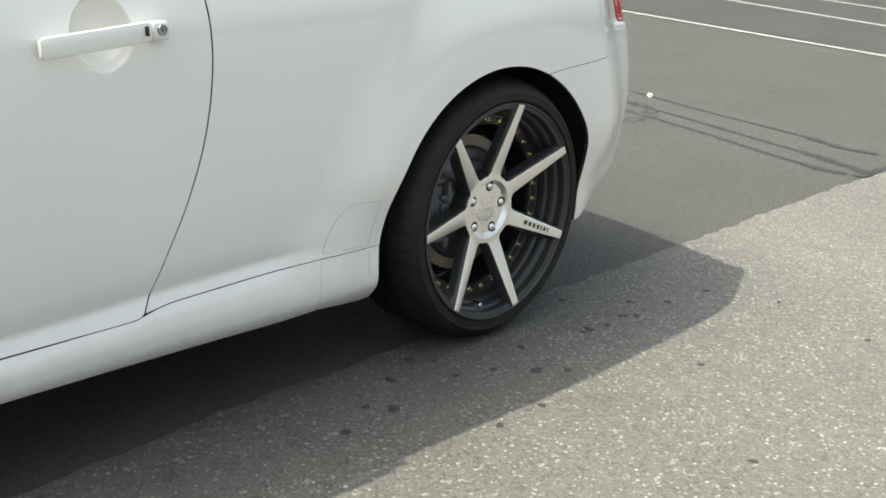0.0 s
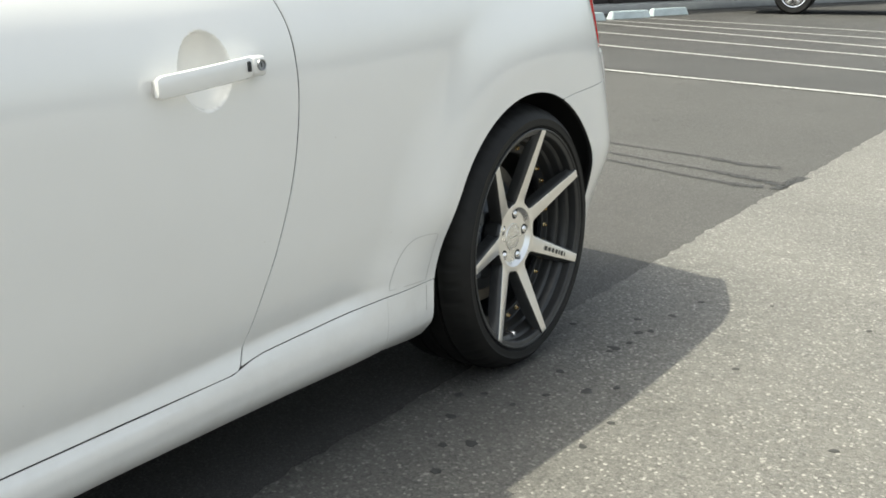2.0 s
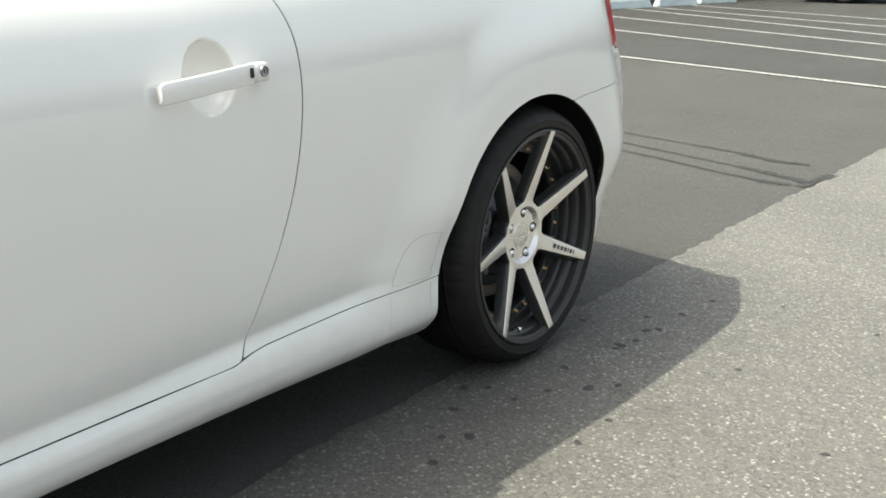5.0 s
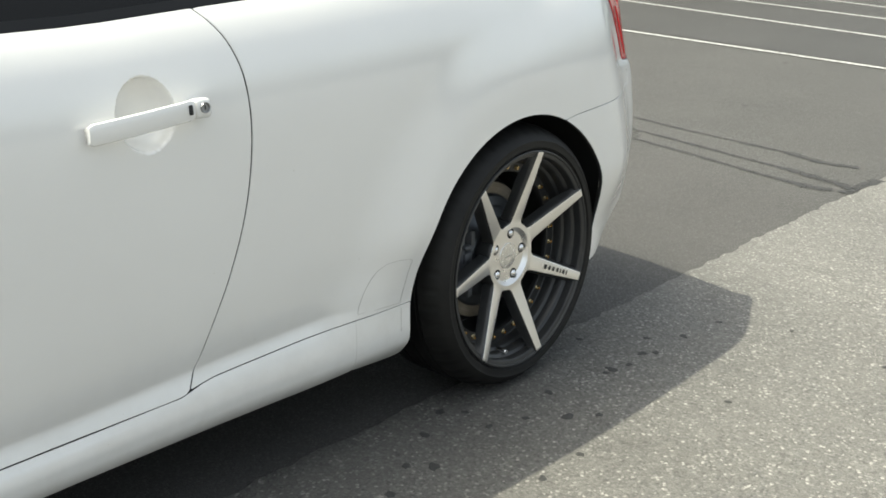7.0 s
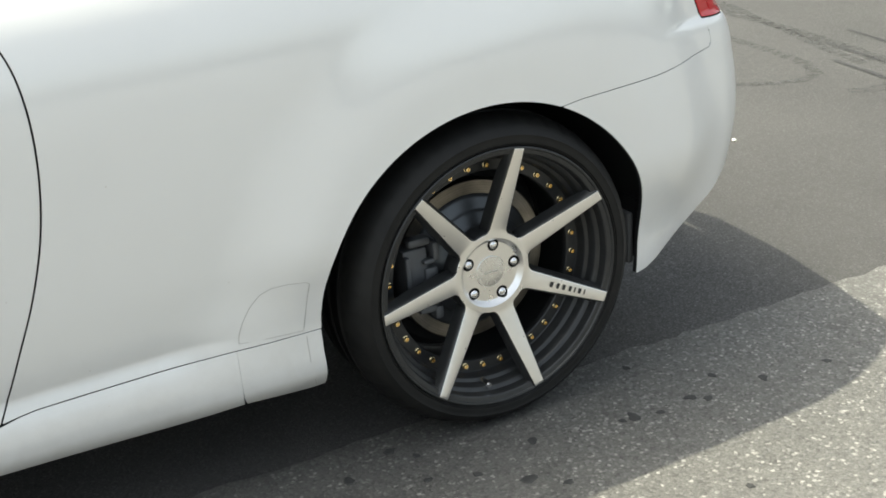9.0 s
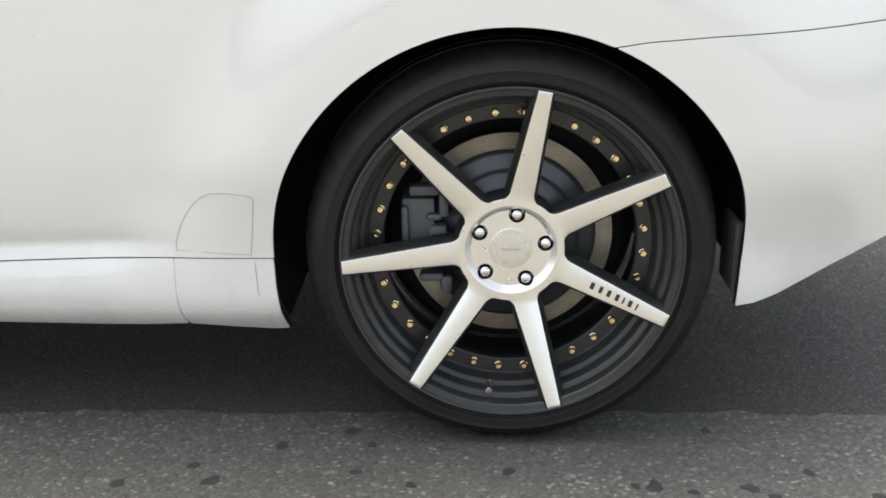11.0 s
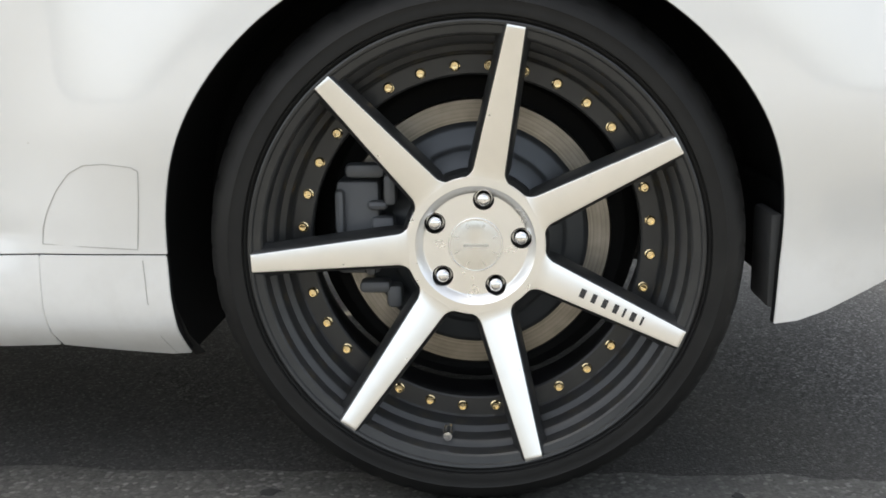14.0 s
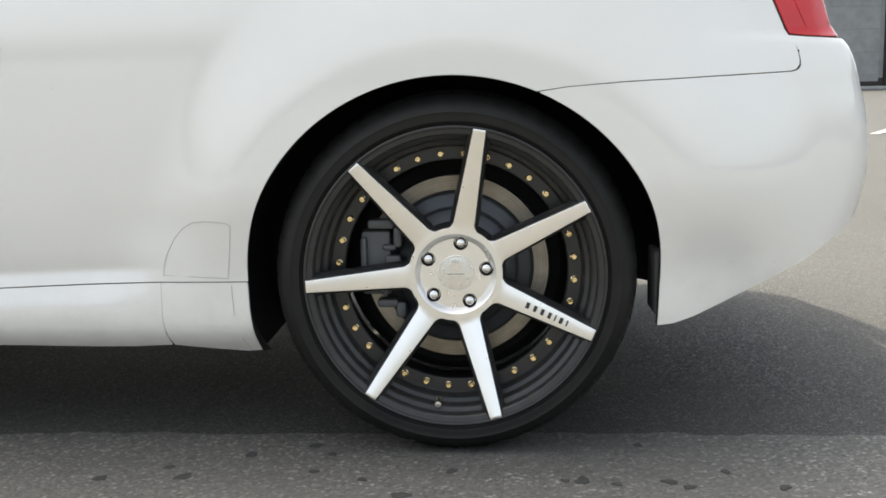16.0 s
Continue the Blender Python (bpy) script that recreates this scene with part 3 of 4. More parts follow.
def groove(name, pts, width, parent, sink=0.0010):
    """A hairline join drawn by a thin dark bead lying on the skin."""
    bm = bmesh.new()
    p = [skin(u_of(x), z, 0) for x, z in pts]
    n = [facing(u_of(x), z) for x, z in pts]
    rows = []
    for k in range(len(p)):
        d = (p[min(k + 1, len(p) - 1)] - p[max(k - 1, 0)]).normalized()
        s = d.cross(n[k]) * width / 2
        rows.append([bm.verts.new(p[k] - s + n[k] * 0.0006), bm.verts.new(p[k] + n[k] * sink), bm.verts.new(p[k] + s + n[k] * 0.0006)])
    for a, b in zip(rows, rows[1:]):
        bm.faces.new((a[0], b[0], b[1], a[1]))
        bm.faces.new((a[1], b[1], b[2], a[2]))
    return part(name, bm, JOIN_GAP_GREY, parent, "hairline join in the white paint")


JOIN_GAP_GREY = mat_plain("grey_join_and_gap", (0.48, 0.47, 0.45), 0.7)
dense = [(float(np.interp(t, range(len(COVER)), [c[0] for c in COVER])), float(np.interp(t, range(len(COVER)), [c[1] for c in COVER]))) for t in np.linspace(0, len(COVER) - 1, 60)]
groove("cover_join", dense + [(-0.48, 0.331), (-0.542, 0.334)], 0.0013, car)
groove("cover_join", [(-0.414, 0.314), (-0.412, 0.26), (-0.402, 0.21), (-0.392, 0.182)], 0.0013, car)

# rear bumper, round the tail to the far side in one piece
edge = [(u_of(x), z) for x, z in ((0.6380, 0.695), (0.6385, 0.706), (0.635, 0.724), (0.621, 0.750))]
outline = (arch_line(0, 0, 65.3, 0, 22) + line((0.20, 0.6641), (0.30, 0.6711), (0.45, 0.6776), (0.60, 0.6831), (0.620, 0.6841), (0.632, 0.6878)) + edge
           + [(u_of(0.66), 0.747), (u_of(0.72), 0.745), (u_of(0.80), 0.742), (U_END, 0.74)]
           + [(U_END, 0.44), (u_of(0.86), 0.436), (u_of(0.81), 0.425), (u_of(0.77), 0.402), (u_of(0.72), 0.368)]
           + line((0.66, 0.333), (0.58, 0.296), (0.50, 0.265), (0.44, 0.244), (0.40, 0.234), (0.370, 0.232), (0.372, 0.28)))
panel("rear_bumper", outline, PAINT, (0, 1), 0.018, label="pearl white rear bumper curving round the tail")
panel("rear_valance", [(u_of(0.70), 0.37), (u_of(0.78), 0.425), (u_of(0.82), 0.445), (U_END, 0.455), (U_END, 0.27), (u_of(0.86), 0.28), (u_of(0.80), 0.36), (u_of(0.74), 0.365)], BLACK, (0, 1), 0.04, lift=-0.03, label="black plastic lower rear valance")
for side in (0, 1):
    lamp = panel("tail_lamp", line(*[(x + 0.004, z + 0.003) for x, z in TAIL_EDGE[2:]]) + [(u_of(0.52), 0.965), (u_of(0.66), 0.945), (u_of(0.80), 0.93), (u_of(0.86), 0.92), (u_of(0.84), 0.752), (u_of(0.72), 0.750), (u_of(0.66), 0.752)],
                 LENS, (side,), 0.02, lift=0.004, lip=0.03, label="glossy red tail lamp lens wrapping the corner")
    strip = panel("lamp_reflector", [(u_of(0.665), 0.762), (u_of(0.69), 0.762), (u_of(0.63), 0.90), (u_of(0.605), 0.90)], LENS, (side,), 0.02, lift=0.008, lip=0.006)
    strip.parent = lamp
panel("tail_panel", [(u_of(0.87), 0.93), (U_END, 0.95), (U_END, 0.752), (u_of(0.85), 0.752)], PAINT, (0, 1), 0.03, label="white boot face")
panel("front_bumper", [(U_FRONT, 0.20), (U_FRONT, 0.66), (u_of(-3.6), 0.67), (u_of(-3.36), 0.66), (u_of(-3.26), 0.55)] + arch_line(-WHEELBASE, 151, 180, 0, 8) + line((-3.24, 0.22)), PAINT, (0, 1), 0.05, label="pearl white front bumper")


def inner_shell():
    """Dark structure behind the panels, open at the wheel arches."""
    bm = bmesh.new()
    zs = np.linspace(0.19, 0.93, 24)
    us = np.arange(U_FRONT + 0.02, U_END + 0.001, 0.03)
    for side in (0, 1):
        grid = {}
        for i, u in enumerate(us):
            for j, z in enumerate(zs):
                px = np.interp(u, PS, PC[:, 0])
                p = skin(u, min(z, belt(px) - 0.02), 0.07 if math.hypot(px - BOWL[0], z - BOWL[1]) < 0.11 else 0.016)
                grid[i, j] = bm.verts.new((p.x, p.y if side == 0 else WIDTH - p.y, p.z))
        for i in range(len(us) - 1):
            for j in range(len(zs) - 1):
                q = [grid[i, j], grid[i + 1, j], grid[i + 1, j + 1], grid[i, j + 1]]
                c = sum((v.co for v in q), Vector()) / 4
                if all(math.hypot(c.x - w, c.z - 0.325) > 0.40 and not (abs(c.x - w) < 0.40 and c.z < 0.34) for w in (0, -WHEELBASE)):
                    if not (c.x > 0.3 and c.z < 0.24 + 0.42 * (c.x - 0.3) + 0.03):
                        bm.faces.new(q)
    part("inner_shell", bm, BLACK, car, "dark structure seen in the panel gaps")


inner_shell()


def arch_liner(cx, side):
    bm = bmesh.new()
    rows = []
    for a in np.linspace(-11, 203, 40):
        row = []
        ex, ez = cx + ARCH_X + 0.378 * math.cos(radians(a)) * 1.02, 0.325 + 0.366 * math.sin(radians(a))
        rim = skin(u_of(ex), ez).y + 0.012
        for r, y in ((0.374, rim), (0.392, rim + 0.012), (0.405, rim + 0.05), (0.405, 0.40), (0.05, 0.41)):
            row.append(bm.verts.new((cx + ARCH_X + r * math.cos(radians(a)) * 1.02, y if side == 0 else WIDTH - y, 0.325 + r * math.sin(radians(a)))))
        rows.append(row)
    for a, b in zip(rows, rows[1:]):
        for k in range(4):
            bm.faces.new((a[k], b[k], b[k + 1], a[k + 1]))
    part("arch_liner", bm, LINER, car, "black felt wheel arch liner")


for cx in (0.0, -WHEELBASE):
    for side in (0, 1):
        arch_liner(cx, side)
part("splash_guard", block((0.012, 0.34, 0.11), (0.398, 0.25, 0.335), 0.004), LINER, car, "black splash guard behind the wheel")
part("mud_bracket", block((0.016, 0.09, 0.12), (0.372, 0.115, 0.305), 0.006), mat_plain("dusty_bracket", (0.10, 0.10, 0.10), 0.8), car, "dusty grey bracket inside the wheel arch")
under = block((2.0, 1.36, 0.10), (-1.42, 0.91, 0.240), 0.02)
block((0.62, 1.0, 0.14), (0.02, 0.91, 0.30), 0.03, 2, under)
# added dark box that hides the sunlit ground beyond the rear wheel
block((0.34, 0.9, 0.10), (0.48, 0.91, 0.36), 0.03, 2, under)
block((0.6, 1.0, 0.12), (-2.9, 0.91, 0.27), 0.02, 2, under)
block((0.09, 0.25, 0.09), (0.0, 0.36, 0.33), 0.02, 2, under)
# two more unseen boxes, added to keep light from under the tail
block((0.26, 1.0, 0.14), (0.58, 0.91, 0.36), 0.04, 2, under)
block((0.20, 1.0, 0.13), (0.52, 0.95, 0.295), 0.03, 2, under)
part("underbody", under, BLACK, car, "dark underbody and axle, with added light-blocking boxes under the tail")

# ---- cabin ----
ROOF_X = [-2.30, -2.0, -1.55, -1.2, -0.9, -0.55, -0.1, 0.22, 0.36]
ROOF_Z = [0.955, 1.13, 1.32, 1.375, 1.378, 1.34, 1.18, 1.03, 0.99]


def cabin(x, v, sink=0.0):
    """A place on the upper body: v from the belt (0) to the roof's middle (1)."""
    zb, zc = belt(x) - 0.004, float(np.interp(x, ROOF_X, ROOF_Z))
    p = skin(u_of(x), belt(x))
    y = p.y + 0.012 + (0.91 - p.y - 0.012) * v
    return Vector((x, y + sink * 0.8, zb + max(0.0, zc - zb) * (1 - (1 - v) ** 4.2) - sink * 0.4))


def cabin_sheet(name, x_of, v_of, nx, nv, material, sides, sink=0.0, label=""):
    bm = bmesh.new()
    for side in sides:
        rows = []
        for i in range(nx + 1):
            row = []
            for j in range(nv + 1):
                v = v_of(i / nx, j / nv)
                p = cabin(x_of(i / nx, v), v, sink)
                row.append(bm.verts.new((p.x, p.y if side == 0 else WIDTH - p.y, p.z)))
            rows.append(row)
        for a, b in zip(rows, rows[1:]):
            for j in range(nv):
                bm.faces.new((a[j], b[j], b[j + 1], a[j + 1]))
    if len(sides) > 1:
        bmesh.ops.remove_doubles(bm, verts=bm.verts, dist=0.0005)
    bmesh.ops.recalc_face_normals(bm, faces=bm.faces)
    bmesh.ops.solidify(bm, geom=bm.faces, thickness=0.004)
    part(name, bm, material, car, label)


def lerp(a, b, t):
    return a + (b - a) * t


cabin_sheet("roof", lambda t, v: lerp(-1.62, -0.58, t), lambda t, s: lerp(0.34, 1, s), 20, 12, PAINT, (0, 1), 0, "pearl white roof")
cabin_sheet("windscreen", lambda t, v: lerp(-2.28, -1.608, t), lambda t, s: lerp(0.14, 1, s), 14, 12, GLASS, (0, 1), 0.004, "dark windscreen")
cabin_sheet("rear_window", lambda t, v: lerp(-0.575, 0.26, t), lambda t, s: lerp(0.34, 1, s), 14, 12, GLASS, (0, 1), 0, "dark rear window")
for side in (0, 1):
    cabin_sheet("door_window", lambda t, v: lerp(-2.02, -0.888, t), lambda t, s: lerp(0.012, 0.335 * smooth(t, -0.15, 0.45), s), 24, 8, GLASS, (side,), 0.012, "dark tinted door window")
    cabin_sheet("quarter_window", lambda t, v: lerp(-0.880, -0.345, t), lambda t, s: lerp(0.012, lerp(0.335, 0.06, t ** 1.5), s), 16, 8, GLASS, (side,), 0.010, "dark tinted rear side window")
    cabin_sheet("belt_trim", lambda t, v: lerp(-2.1, -0.335, t), lambda t, s: lerp(0.0, 0.011, s), 40, 2, TRIM, (side,), -0.004, "black rubber window trim")
    cabin_sheet("window_pillar", lambda t, v: lerp(-0.892, -0.874, t), lambda t, s: lerp(0.004, 0.335, s), 2, 8, TRIM, (side,), 0.007, "black pillar between the windows")
    cabin_sheet("rear_pillar", lambda t, v: lerp(-0.60, 0.30, t), lambda t, s: lerp(lerp(0.20, 0.0, smooth(t, 0.0, 0.32)), 0.335, s), 16, 8, PAINT, (side,), 0, "pearl white rear roof pillar")
    cabin_sheet("front_pillar", lambda t, v: lerp(-2.28, -1.62, t), lambda t, s: lerp(0.04, 0.14 + 0.2 * t, s), 12, 4, PAINT, (side,), -0.002, "pearl white front roof pillar")


def lid(name, x0, x1, n, crown, label):
    bm = bmesh.new()
    rows = []
    for x in np.linspace(x0, x1, n):
        a = skin(u_of(x), belt(x) - 0.003)
        row = []
        for t in np.linspace(0, 1, 15):
            row.append(bm.verts.new((a.x, lerp(a.y, WIDTH - a.y, t), a.z + crown * (1 - (2 * t - 1) ** 4))))
        rows.append(row)
    for a, b in zip(rows, rows[1:]):
        for k in range(14):
            bm.faces.new((a[k], b[k], b[k + 1], a[k + 1]))
    bmesh.ops.solidify(bm, geom=bm.faces, thickness=0.006)
    part(name, bm, PAINT, car, label)


lid("boot_lid", 0.20, 0.86, 22, 0.018, "pearl white boot lid")
lid("bonnet", -3.62, -2.24, 26, 0.05, "pearl white bonnet")

# ---- door handle ----
door = next(o for o in car.children if o.name == "door")


def handle_mesh():
    """A bowed pull bar with rounded ends."""
    bm = bmesh.new()
    rows = []
    n = 26
    for k in range(n + 1):
        t = k / n
        x = lerp(-1.146, -0.949, t)
        z = lerp(0.8100, 0.8262, t)
        half = 0.0180 * (1 - 0.22 * (1 - smooth(t, 0.0, 0.035)) - 0.18 * smooth(t, 0.975, 1.0))
        base = skin(u_of(x), z)
        n_out = facing(u_of(x), z)
        front = 0.014 + 0.017 * math.sin(math.pi * min(1.0, 0.16 + 0.62 * t)) + 0.004 * t
        thick = 0.013
        row = []
        for j in range(12):
            a = 2 * math.pi * j / 12
            ca, sa = math.cos(a), math.sin(a)
            px = abs(ca) ** 0.6 * (1 if ca > 0 else -1)
            pz = abs(sa) ** 0.75 * (1 if sa > 0 else -1)
            row.append(bm.verts.new(base + n_out * (front - thick / 2 + px * thick / 2) + Vector((0, 0, pz * half))))
        rows.append(row)
    for a, b in zip(rows, rows[1:]):
        for j in range(12):
            bm.faces.new((a[j], a[(j + 1) % 12], b[(j + 1) % 12], b[j]))
    bm.faces.new(rows[0])
    bm.faces.new(rows[-1])
    return bm


def on_door(x, z, out):
    p = skin(u_of(x), z) + facing(u_of(x), z) * out
    n = facing(u_of(x), z)
    return Matrix.Translation(p) @ n.to_track_quat("-Y", "Z").to_matrix().to_4x4()


part("handle", handle_mesh(), PAINT, door, "white pull handle")
cap = part("lock_cap", block((0.032, 0.030, 0.034), (0, 0, 0), 0.007, 3), PAINT, door, "white lock cap at the handle's end")
cap.matrix_local = on_door(-0.9300, 0.8268, 0.0125)
lock = part("lock_cylinder", capped(lathe([(0.0096, 0.004), (0.0096, -0.001), (0.0088, -0.0024), (0.0074, -0.0020), (0.0066, 0.0002)], 28)), LOCK, door, "chrome key lock")
lock.matrix_local = on_door(-0.9290, 0.8275, 0.0285)
slot = part("key_slot", block((0.0022, 0.002, 0.007), (0, 0, 0)), INK, door)
slot.matrix_local = on_door(-0.9290, 0.8275, 0.0282)
button = part("handle_button", block((0.0075, 0.004, 0.017), (0, 0, 0), 0.0018, 2), BLACK, door, "small black touch button")
button.matrix_local = on_door(-0.960, 0.8270, 0.0315)
# grey strip painted as the shaded gap between handle and door
tip = part("handle_end_shade", block((0.002, 0.006, 0.024), (0, 0, 0), 0.0008, 2), JOIN_GAP_GREY, door, "grey strip standing in for shade at the handle's front end")
tip.matrix_local = on_door(-1.1452, 0.8095, 0.010)

# ---- wheels ----
TIP_ANGLE = 79.7


def tyre_mesh():
    """Low-profile tyre: bulged sidewall with rings, square shoulder with cross cuts, grooved tread."""
    prof = [(0.264, 0.030), (0.268, 0.014), (0.2725, 0.004), (0.277, 0.000), (0.2785, 0.0012), (0.280, -0.0022), (0.287, -0.0035), (0.295, -0.0025), (0.2962, -0.0034), (0.303, 0.0015), (0.311, 0.008),
            (0.3175, 0.017), (0.3225, 0.027), (0.3265, 0.038), (0.3295, 0.050), (0.3310, 0.058), (0.3325, 0.061), (0.326, 0.062), (0.326, 0.071), (0.333, 0.072), (0.333, 0.105),
            (0.326, 0.106), (0.326, 0.118), (0.333, 0.119), (0.333, 0.155), (0.326, 0.156), (0.326, 0.166), (0.332, 0.167), (0.331, 0.205), (0.324, 0.228), (0.300, 0.244), (0.272, 0.20)]
    segs = 288
    bm = lathe(prof, segs)
    bm.verts.ensure_lookup_table()
    for i, (r, y) in enumerate(prof):
        if 0.3165 < r and 0.0 < y < 0.0605:
            for k in range(segs):
                if k % 6 == 0:
                    v = bm.verts[i * segs + k]
                    v.co.x *= (r - 0.0026) / r
                    v.co.z *= (r - 0.0026) / r
    # a slight flat where it bears on the ground
    for v in bm.verts:
        if v.co.z < -0.3295:
            v.co.z = -0.3295
    return mesh_of("tyre", bm, RUBBER, 50)


def barrel_mesh():
    prof = [(0.265, 0.022), (0.2715, 0.012), (0.2732, 0.003), (0.2728, -0.0005), (0.2708, -0.0018), (0.2680, -0.0008), (0.2665, 0.0020), (0.2585, 0.0045), (0.2565, 0.0070), (0.2550, 0.0260),
            (0.2485, 0.0300), (0.2465, 0.0330), (0.2445, 0.0520), (0.2375, 0.0560), (0.2355, 0.0600), (0.2335, 0.0780), (0.2315, 0.0800), (0.2095, 0.0812), (0.2075, 0.0830), (0.2070, 0.0950),
            (0.2300, 0.110), (0.2300, 0.2200), (0.2450, 0.2300)]
    return mesh_of("barrel", lathe(prof, 160), GUNMETAL, 28)


RING_R, FILLET = 0.0862, 0.0100


def spoke_mesh():
    """One straight tapering spoke, filleted into the hub ring: machined face, dark sloped flanks."""
    bm = bmesh.new()
    rows = []
    for step in (0.0, 0.0003, 0.0008, 0.0016, 0.0027, 0.0040, 0.0058, 0.0078, 0.0100, 0.03, 0.06, 0.09, 0.12, 0.148, 0.160, 0.170, 0.1775, 0.1805, 0.1828):
        r = RING_R + step
        q = max(0.0, FILLET - step)
        h = 0.0107 + 0.0480 * max(0.0, 0.2690 - r) + FILLET - math.sqrt(FILLET ** 2 - q * q)
        y = 0.0440 - 0.0470 * (step / (0.268 - RING_R))
        if step > 0.181:
            y += 0.0012
        bend = 1 - smooth(step, 0.0, 0.010)
        deep = y + 0.030 - 0.016 * smooth(r, 0.215, 0.268)
        b = 0.0010
        w = 1.0 - 0.75 * (1 - smooth(step, -0.002, 0.012)) + 0.3 * smooth(r, 0.236, 0.266)
        rows.append([bm.verts.new((r - bend * (r - math.sqrt(max(0.0, r * r - s * s))), yy, s)) for s, yy in (
            (-h - 0.0080 * w, deep), (-h - 0.0052 * w, y + 0.010), (-h - 0.0020, y + 0.0024), (-h, y + 0.0003), (-h + b, y),
            (h - b, y), (h, y + 0.0003), (h + 0.0020, y + 0.0024), (h + 0.0052 * w, y + 0.010), (h + 0.0080 * w, deep))])
    for a, c in zip(rows, rows[1:]):
        for k in range(9):
            f = bm.faces.new((a[k], a[k + 1], c[k + 1], c[k]))
            f.material_index = 0 if k in (3, 4, 5) else 1
    f = bm.faces.new(rows[-1])
    f.material_index = 0
    return mesh_of("spoke", bm, [MACHINED, GUNMETAL], 40)


def hub_mesh():
    """A dished hub face with a bright chamfer and a flat ring that carries the spokes."""
    bm = capped(lathe([(0.0340, 0.0555), (0.0345, 0.0550), (0.0640, 0.0550), (0.0652, 0.0545), (0.0738, 0.0446), (0.0746, 0.0440), (0.0858, 0.0440), (0.0866, 0.0446), (0.0884, 0.0466), (0.0915, 0.054), (0.0930, 0.085), (0.0340, 0.085)], 112))
    holes = bmesh.new()
    for k in range(5):
        a = radians(LUG_ANGLE - 72 * k)
        m = Matrix.Translation((0.05715 * math.cos(a), 0.055, 0.05715 * math.sin(a))) @ Matrix.Rotation(radians(90), 4, "X")
        bmesh.ops.create_cone(holes, cap_ends=True, segments=28, radius1=0.0128, radius2=0.0128, depth=0.036, matrix=m)
    bm = cut(bm, holes)
    for f in bm.faces:
        c = f.calc_center_median()
        f.material_index = 1 if math.hypot(c.x, c.z) > 0.0868 and c.y > 0.0447 else 0
    return mesh_of("hub", bm, [MACHINED, GUNMETAL], 20)


LUG_ANGLE = 80.0


def cap_mesh():
    return mesh_of("centre_cap", capped(lathe([(0.0336, 0.058), (0.0336, 0.0538), (0.0328, 0.0531), (0.0316, 0.0534), (0.0300, 0.0530), (0.012, 0.0524), (0.002, 0.0523)], 72)), BRUSHED, 30)


def ring_at(profile, segs, mats, name, angle=30):
    return mesh_of(name, capped(lathe(profile, segs)), mats, angle)


CALIPER_PIECES = (
    ("brake_caliper", (0.055, 0.07, 0.12), (-0.150, 0.125, 0.015)), ("caliper_bridge", (0.030, 0.05, 0.060), (-0.118, 0.108, 0.000)),
    ("caliper_ear", (0.050, 0.03, 0.018), (-0.140, 0.100, 0.088)), ("caliper_pin", (0.016, 0.05, 0.040), (-0.108, 0.102, 0.065)),
    ("caliper_ear", (0.040, 0.03, 0.016), (-0.130, 0.100, -0.062)), ("caliper_pin", (0.020, 0.03, 0.030), (-0.105, 0.102, -0.075)),
    ("caliper_rib", (0.012, 0.02, 0.10), (-0.172, 0.087, 0.015)), ("caliper_rib", (0.026, 0.02, 0.012), (-0.124, 0.088, 0.045)), ("caliper_rib", (0.014, 0.02, 0.050), (-0.134, 0.088, -0.020)))


def letter_bars():
    """Plain dark bars where a name stands on the spoke, along its axis."""
    bm = bmesh.new()
    widths = [0.0135, 0.0115, 0.0122, 0.0120, 0.0055, 0.0130, 0.0055]
    r = 0.1355
    for w in widths:
        c = r + w / 2
        y = 0.0440 - 0.0470 * ((c - 0.076) / 0.192) - 0.0003
        own = bmesh.new()
        bmesh.ops.create_cube(own, size=1)
        bmesh.ops.scale(own, vec=(w * 0.50, 0.0006, 0.0112), verts=own.verts)
        bmesh.ops.transform(own, matrix=pose(c, y, 0.0, 0, 0, -13.3), verts=own.verts)
        tmp = bpy.data.meshes.new("tmp")
        own.to_mesh(tmp)
        own.free()
        bm.from_mesh(tmp)
        bpy.data.meshes.remove(tmp)
        r += w + 0.0020
    return mesh_of("name_bars", bm, INK)


def round_y(a, r=0.0, y=0.0):
    """A turn about the wheel's axis by an angle in degrees, set off to a radius."""
    return Matrix.Rotation(-radians(a), 4, "Y") @ Matrix.Translation((r, y, 0))


